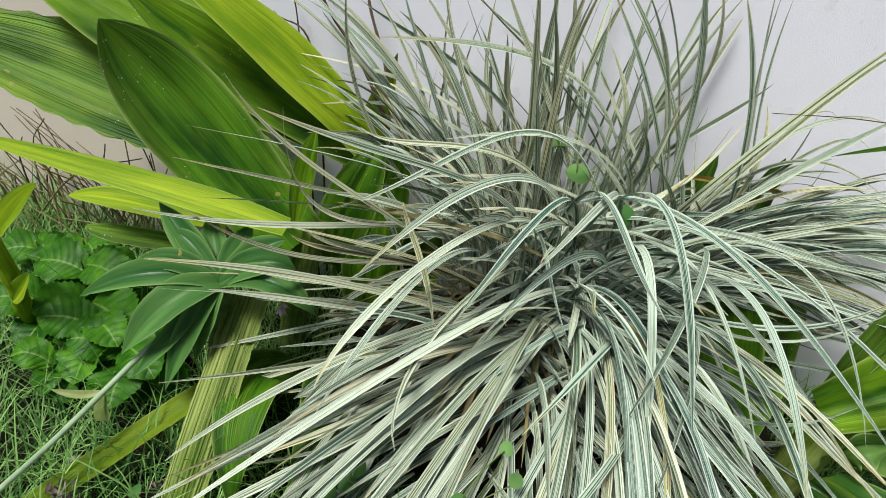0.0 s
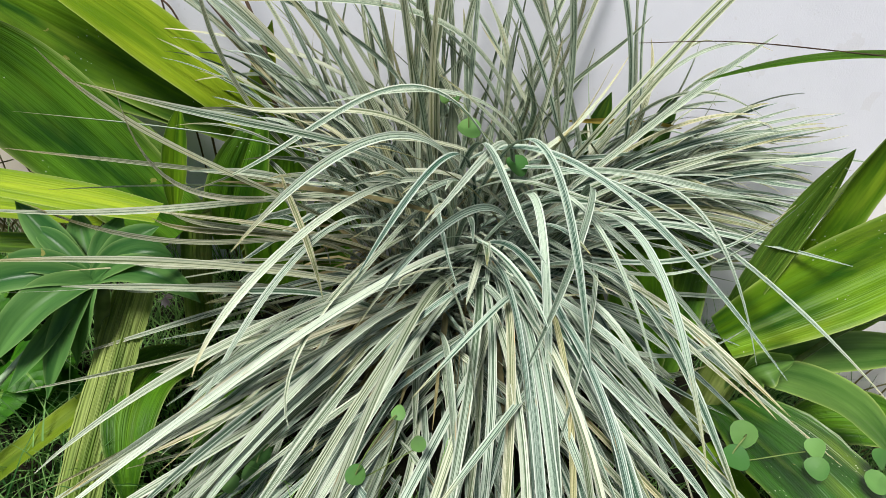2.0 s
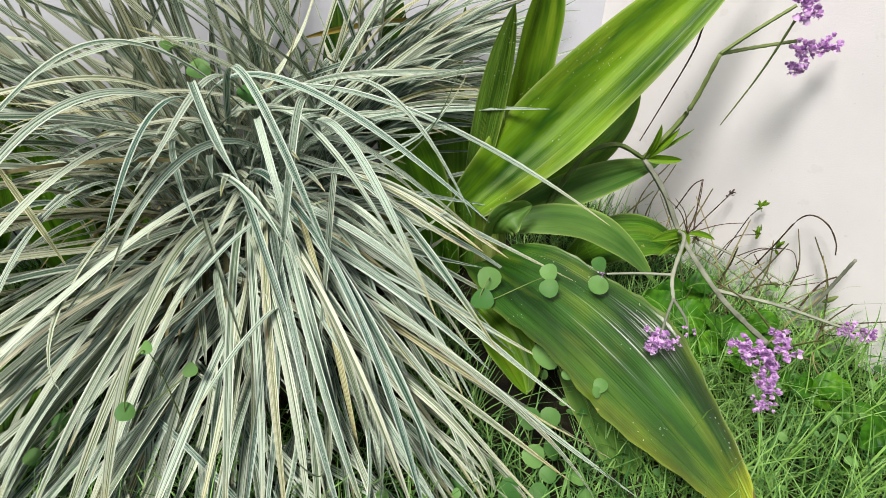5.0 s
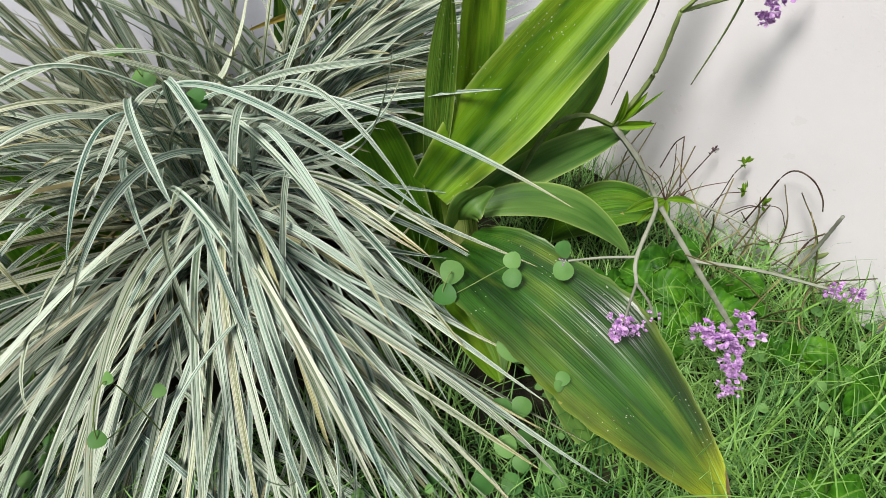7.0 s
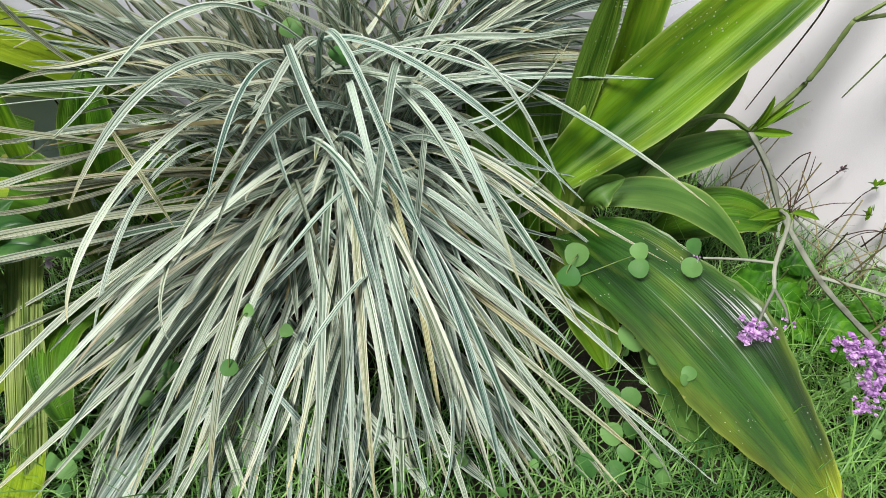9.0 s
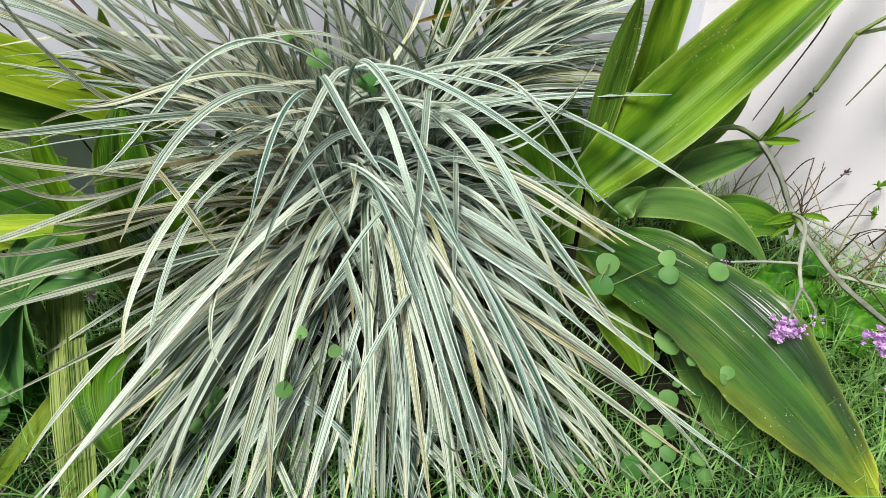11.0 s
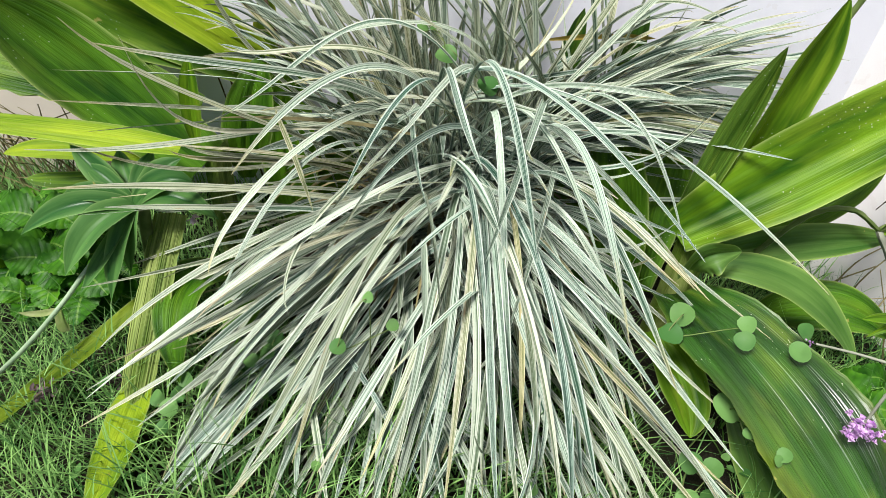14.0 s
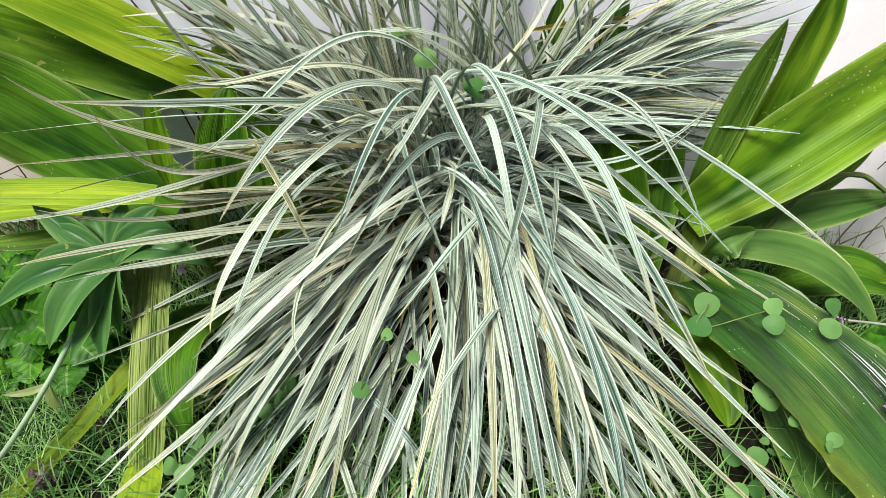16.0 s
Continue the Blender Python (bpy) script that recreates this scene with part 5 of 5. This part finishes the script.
# ---- twigs, dry stalks, seed heads ----
for pts, r in ((((-0.10, 0.88, 0.05), (-0.111, 0.88, 0.29), (-0.187, 0.89, 0.432), (-0.272, 0.905, 0.522), (-0.30, 0.91, 0.60)), 0.005), (((-0.12, 0.90, 0.05), (-0.14, 0.89, 0.380), (-0.20, 0.905, 0.53), (-0.23, 0.91, 0.62)), 0.0045),
               (((-0.2, 0.90, 0.0), (-0.27, 0.90, 0.42), (-0.35, 0.915, 0.482)), 0.003), (((-0.22, 0.91, 0.0), (-0.305, 0.915, 0.452), (-0.33, 0.92, 0.52)), 0.0025)):
    twig = thing("bare_twig", pts[0], "thin bare dark brown twig against the wall", "twig", "bare twigs")
    stem(twig, pts, r, r * 0.5, TWIG, name="shoot")

dry = Sheet()
for i in range(95):
    b = Vector((dice.uniform(-0.86, -0.40), dice.uniform(0.80, 0.92), 0.0))
    t = b + Vector((dice.gauss(-0.06, 0.11), dice.gauss(0.0, 0.03), dice.uniform(0.08, 0.24)))
    t.y = min(t.y, 0.925)
    bend = Vector((dice.gauss(0, 0.03), 0, dice.uniform(0.0, 0.05)))
    dry.loft(stem_path([b, (b + t) * 0.5 + bend, t], 8), [0.0018 - 0.0001 * k for k in range(9)], dice.random(), 4, False)
tagged(part("dry_stalks", dry, STRAW), "tangle of thin dry grass stalks by the wall", "dry stalks", kind="stuff")
dry = Sheet()
for i in range(34):
    q = dice.random()
    b = Vector((0.83 + 0.22 * q, 0.66 - 0.36 * q, 0.0)) + Vector((dice.gauss(0, 0.05), dice.gauss(0, 0.05), 0))
    t = b + Vector((dice.gauss(0.0, 0.07), dice.gauss(0.0, 0.05), dice.uniform(0.06, 0.20)))
    t.x = min(t.x, 0.845 + (1.0 - t.y) * 0.40 - 0.012)
    b.x = min(b.x, 0.845 + (1.0 - b.y) * 0.40 - 0.02)
    dry.loft(stem_path([b, (b + t) * 0.5 + Vector((dice.gauss(0, 0.02), dice.gauss(0, 0.01), 0.02)), t], 8), [0.0016 - 0.00008 * k for k in range(9)], dice.random(), 4, False)
tagged(part("dry_stalks", dry, STRAW), "thin dry weed stalks leaning on the wall", "dry stalks", kind="stuff")


def seed_head(at, size):
    ob = thing("withered_flower", at, "withered brown flower head lying in the grass", "flower", "withered flowers")
    s = Sheet()
    c = Vector(at)
    for i in range(40):
        d = Vector((dice.gauss(0, 1), dice.gauss(0, 1), abs(dice.gauss(0, 1)))).normalized()
        o = c + Vector((dice.gauss(0, size * 0.4), dice.gauss(0, size * 0.25), 0))
        broad(s, o, o + d * size * 0.3, o + d * size * 0.55, size * 0.25, d.orthogonal(), dice.random(), n=3, k=3, pleat=0)
    part("floret_tuft", s, SEED, ob)


for at in ((-0.335, 0.352, 0.045), (-0.30, 0.44, 0.025), (-0.265, 0.40, 0.02), (-0.285, 0.49, 0.05), (-0.35, 0.40, 0.02), (-0.25, 0.45, 0.02)):
    seed_head(at, 0.022)
bud = thing("withered_bud", (-0.18, 0.557, 0.21), "small withered pale lilac bud on a thin stalk", "bud")
stem(bud, [(-0.13, 0.60, 0.10), (-0.14, 0.57, 0.215), (-0.175, 0.557, 0.218)], 0.0015, 0.001)
s = Sheet()
for i in range(12):
    o = Vector((-0.178, 0.556, 0.212))
    e = Vector((dice.gauss(0, 1), dice.gauss(0, 1), dice.gauss(-0.8, 0.7))).normalized()
    broad(s, o, o + e * 0.006, o + e * 0.013, 0.006, e.orthogonal(), dice.random(), n=3, k=3, pleat=0)
part("petals", s, BUD, bud)

# ---- single stalks before the corner wall ----
for pts, r, head in (
    (((0.957, 0.643, 0.062), (0.964, 0.625, 0.112), (0.974, 0.600, 0.175)), 0.0012, 'dry'),
    (((0.981, 0.584, 0.037), (0.987, 0.568, 0.111), (0.991, 0.559, 0.157), (0.994, 0.550, 0.179)), 0.0010, 'green'),
    (((0.979, 0.587, 0.047), (0.987, 0.568, 0.109), (0.999, 0.538, 0.136)), 0.0010, 'green'),
    (((0.992, 0.557, 0.075), (1.004, 0.527, 0.114), (1.012, 0.507, 0.124)), 0.0010, 'green'),
    (((1.005, 0.524, 0.080), (1.011, 0.508, 0.139), (1.017, 0.495, 0.191), (1.023, 0.479, 0.209), (1.032, 0.456, 0.204), (1.039, 0.439, 0.184), (1.042, 0.433, 0.165)), 0.0014, ''),
    (((0.994, 0.552, 0.060), (1.003, 0.529, 0.107), (1.020, 0.486, 0.138), (1.028, 0.466, 0.110)), 0.0009, ''),
    (((1.042, 0.431, 0.046), (1.047, 0.419, 0.111), (1.051, 0.409, 0.173)), 0.0034, ''),
    (((1.037, 0.445, 0.035), (1.042, 0.433, 0.106), (1.047, 0.419, 0.133)), 0.0018, ''),
    (((1.004, 0.525, 0.054), (1.026, 0.472, 0.075), (1.041, 0.434, 0.110)), 0.0009, ''),
    (((1.015, 0.500, 0.035), (1.027, 0.471, 0.083), (1.037, 0.445, 0.118)), 0.0009, ''),
    (((1.002, 0.531, 0.099), (1.011, 0.510, 0.078), (1.018, 0.492, 0.066)), 0.0009, ''),
    (((0.990, 0.562, 0.026), (0.996, 0.545, 0.012), (1.003, 0.529, 0.005)), 0.0014, ''),
    (((1.010, 0.511, 0.026), (1.033, 0.453, 0.047), (1.052, 0.407, 0.036), (1.073, 0.357, 0.031)), 0.0010, ''),
    (((1.041, 0.435, 0.005), (1.059, 0.390, 0.057), (1.078, 0.343, 0.104)), 0.0012, ''),
    (((1.044, 0.428, 0.005), (1.055, 0.401, 0.021), (1.075, 0.352, 0.075)), 0.0011, ''),
    (((0.943, 0.678, 0.105), (0.949, 0.661, 0.162), (0.955, 0.648, 0.183)), 0.0013, ''),
    (((0.960, 0.636, 0.086), (0.957, 0.643, 0.137), (0.955, 0.648, 0.183)), 0.0014, ''),
):
    stalk = thing("weed_stalk", pts[0], "thin wiry weed stalk standing before the wall", "weed", "wiry weed stalks")
    stem(stalk, pts, r * 1.3, r, STEM_GREY if r > 0.003 else TWIG, name="stem")
    if head:
        s = Sheet()
        o = Vector(pts[-1])
        for i in range(16 if head == 'dry' else 9):
            d = Vector((dice.gauss(0.3, 0.8), dice.gauss(0, 0.7), dice.gauss(0.5, 0.8))).normalized()
            c = o + Vector((0.4, 0, 0.6)) * dice.uniform(-0.004, 0.012)
            l = 0.008 if head == 'dry' else 0.013
            broad(s, c, c + d * l * 0.5, c + d * l, l * 0.4, d.orthogonal(), dice.random(), n=4, k=3, pleat=0)
        part("seed_tuft", s, SEED if head == 'dry' else BRIGHT_LEAF, stalk, "small dry seed tuft" if head == 'dry' else "small green bud tuft")
pod = thing("seed_pod", (0, 0, 0), "small dry green-brown pod lying against the wall", "seed pod")
s = Sheet()
s.loft(stem_path([(1.056, 0.425, 0.074), (1.058, 0.418, 0.084), (1.061, 0.411, 0.097)], 10), [0.0012 + 0.0030 * math.sin(math.pi * i / 10) for i in range(11)], 0.6, 7)
part("husk", s, STEM, pod)
# the weed's woody runners along the wall
for pts, r in ((((0.962, 0.631, 0.070), (0.991, 0.558, 0.078), (1.010, 0.510, 0.080), (1.029, 0.464, 0.078)), 0.0036), (((0.962, 0.629, 0.064), (0.987, 0.569, 0.048), (1.013, 0.505, 0.037), (1.029, 0.464, 0.025), (1.036, 0.446, 0.027)), 0.0030), (((1.005, 0.524, 0.005), (1.036, 0.446, 0.027), (1.056, 0.398, 0.056), (1.072, 0.359, 0.076)), 0.0030)):
    stem(weed, pts, r, r * 0.5, STEM_GREY, "woody grey-brown runner", "runner")
tuft = Sheet()
for i in range(26):
    d = Vector((dice.gauss(0, 1), dice.gauss(-0.4, 0.6), dice.gauss(0, 1))).normalized()
    o = Vector((0.948, 0.611, 0.087))
    broad(tuft, o, o + d * 0.006, o + d * dice.uniform(0.008, 0.016), 0.003, d.orthogonal(), dice.random(), n=3, k=3, pleat=0)
part("dry_bracts", tuft, TWIG, weed, "dry brown bracts round the joint")

# round small leaves low in the lawn
spots = Sheet()
for i in range(300):
    x, y = (dice.uniform(0.55, 1.2), dice.uniform(-0.1, 0.5)) if i % 3 else (dice.uniform(-0.9, 0.5), dice.uniform(0.1, 0.45))
    if y < 0.92 and x < 0.82 + (1.0 - y) * 0.40:
        disc(spots, Vector((x, y, dice.uniform(0.02, 0.07))), dice.uniform(0.004, 0.010), (dice.gauss(0, 0.3), -0.3 + dice.gauss(0, 0.3), 0.9), dice.random())
tagged(part("ground_leaves", spots, CLOVER), "tiny round weed leaves scattered through the lawn", "ground cover", kind="stuff")

# ---- lawn ----
def lawn(name, count, box, lo, hi, width, label, keep, lean=0.5, mat=GRASS):
    s = Sheet()
    for i in range(count):
        x, y = dice.uniform(box[0], box[1]), dice.uniform(box[2], box[3])
        if not keep(x, y):
            continue
        b = Vector((x, y, height(x, y) - 0.004))
        l = dice.uniform(lo, hi)
        q = dice.uniform(0, 6.283)
        out = Vector((math.cos(q), math.sin(q), 0)) * l * dice.uniform(0.2, 1.0) * lean
        t = b + out + Vector((0, 0, l * dice.uniform(0.25, 0.9)))
        m = b + out * 0.4 + Vector((0, 0, (t.z - b.z) * dice.uniform(0.55, 0.95)))
        rows, uvs = [], []
        side = Vector((-out.y, out.x, 0)).normalized() * width * dice.uniform(0.6, 1.2) * 0.5
        for k in range(5):
            p = bow(b, (b + t) * 0.25 + m * 0.5, t, k / 4)
            w = 1 - (k / 4) ** 2 * 0.95
            rows.append([p - side * w, p + side * w])
            uvs.append([(0, k / 4), (1, k / 4)])
        s.grid(rows, uvs, dice.random())
    return tagged(part(name, s, mat), label, "grass", kind="stuff")


def before_wall(x, y):
    return y < 0.92 and x < 0.835 + (1.0 - y) * 0.40


def off_clump(x, y):
    return before_wall(x, y) and ((x - 0.17) / 0.30) ** 2 + ((y - 0.72) / 0.28) ** 2 > 1 and not (x > 0.50 and x < 0.66 and y > 0.32)


lawn("lawn", 30000, (-0.95, 1.25, -0.10, 0.95), 0.05, 0.16, 0.0024, "short uneven fine green lawn grass", off_clump, 0.9)
lawn("tall_grass", 2600, (0.62, 1.25, -0.15, 0.5), 0.08, 0.20, 0.0030, "longer bright green grass by the wall", before_wall, 0.9, BRIGHT_GRASS)
lawn("tall_grass", 900, (-0.95, -0.40, 0.62, 0.97), 0.08, 0.20, 0.0030, "longer grass at the foot of the wall", before_wall, 0.8)
lawn("lawn", 7000, (-2.6, 1.7, -2.4, -0.10), 0.05, 0.16, 0.0060, "short uneven lawn grass before the planting bed", before_wall, 0.9)
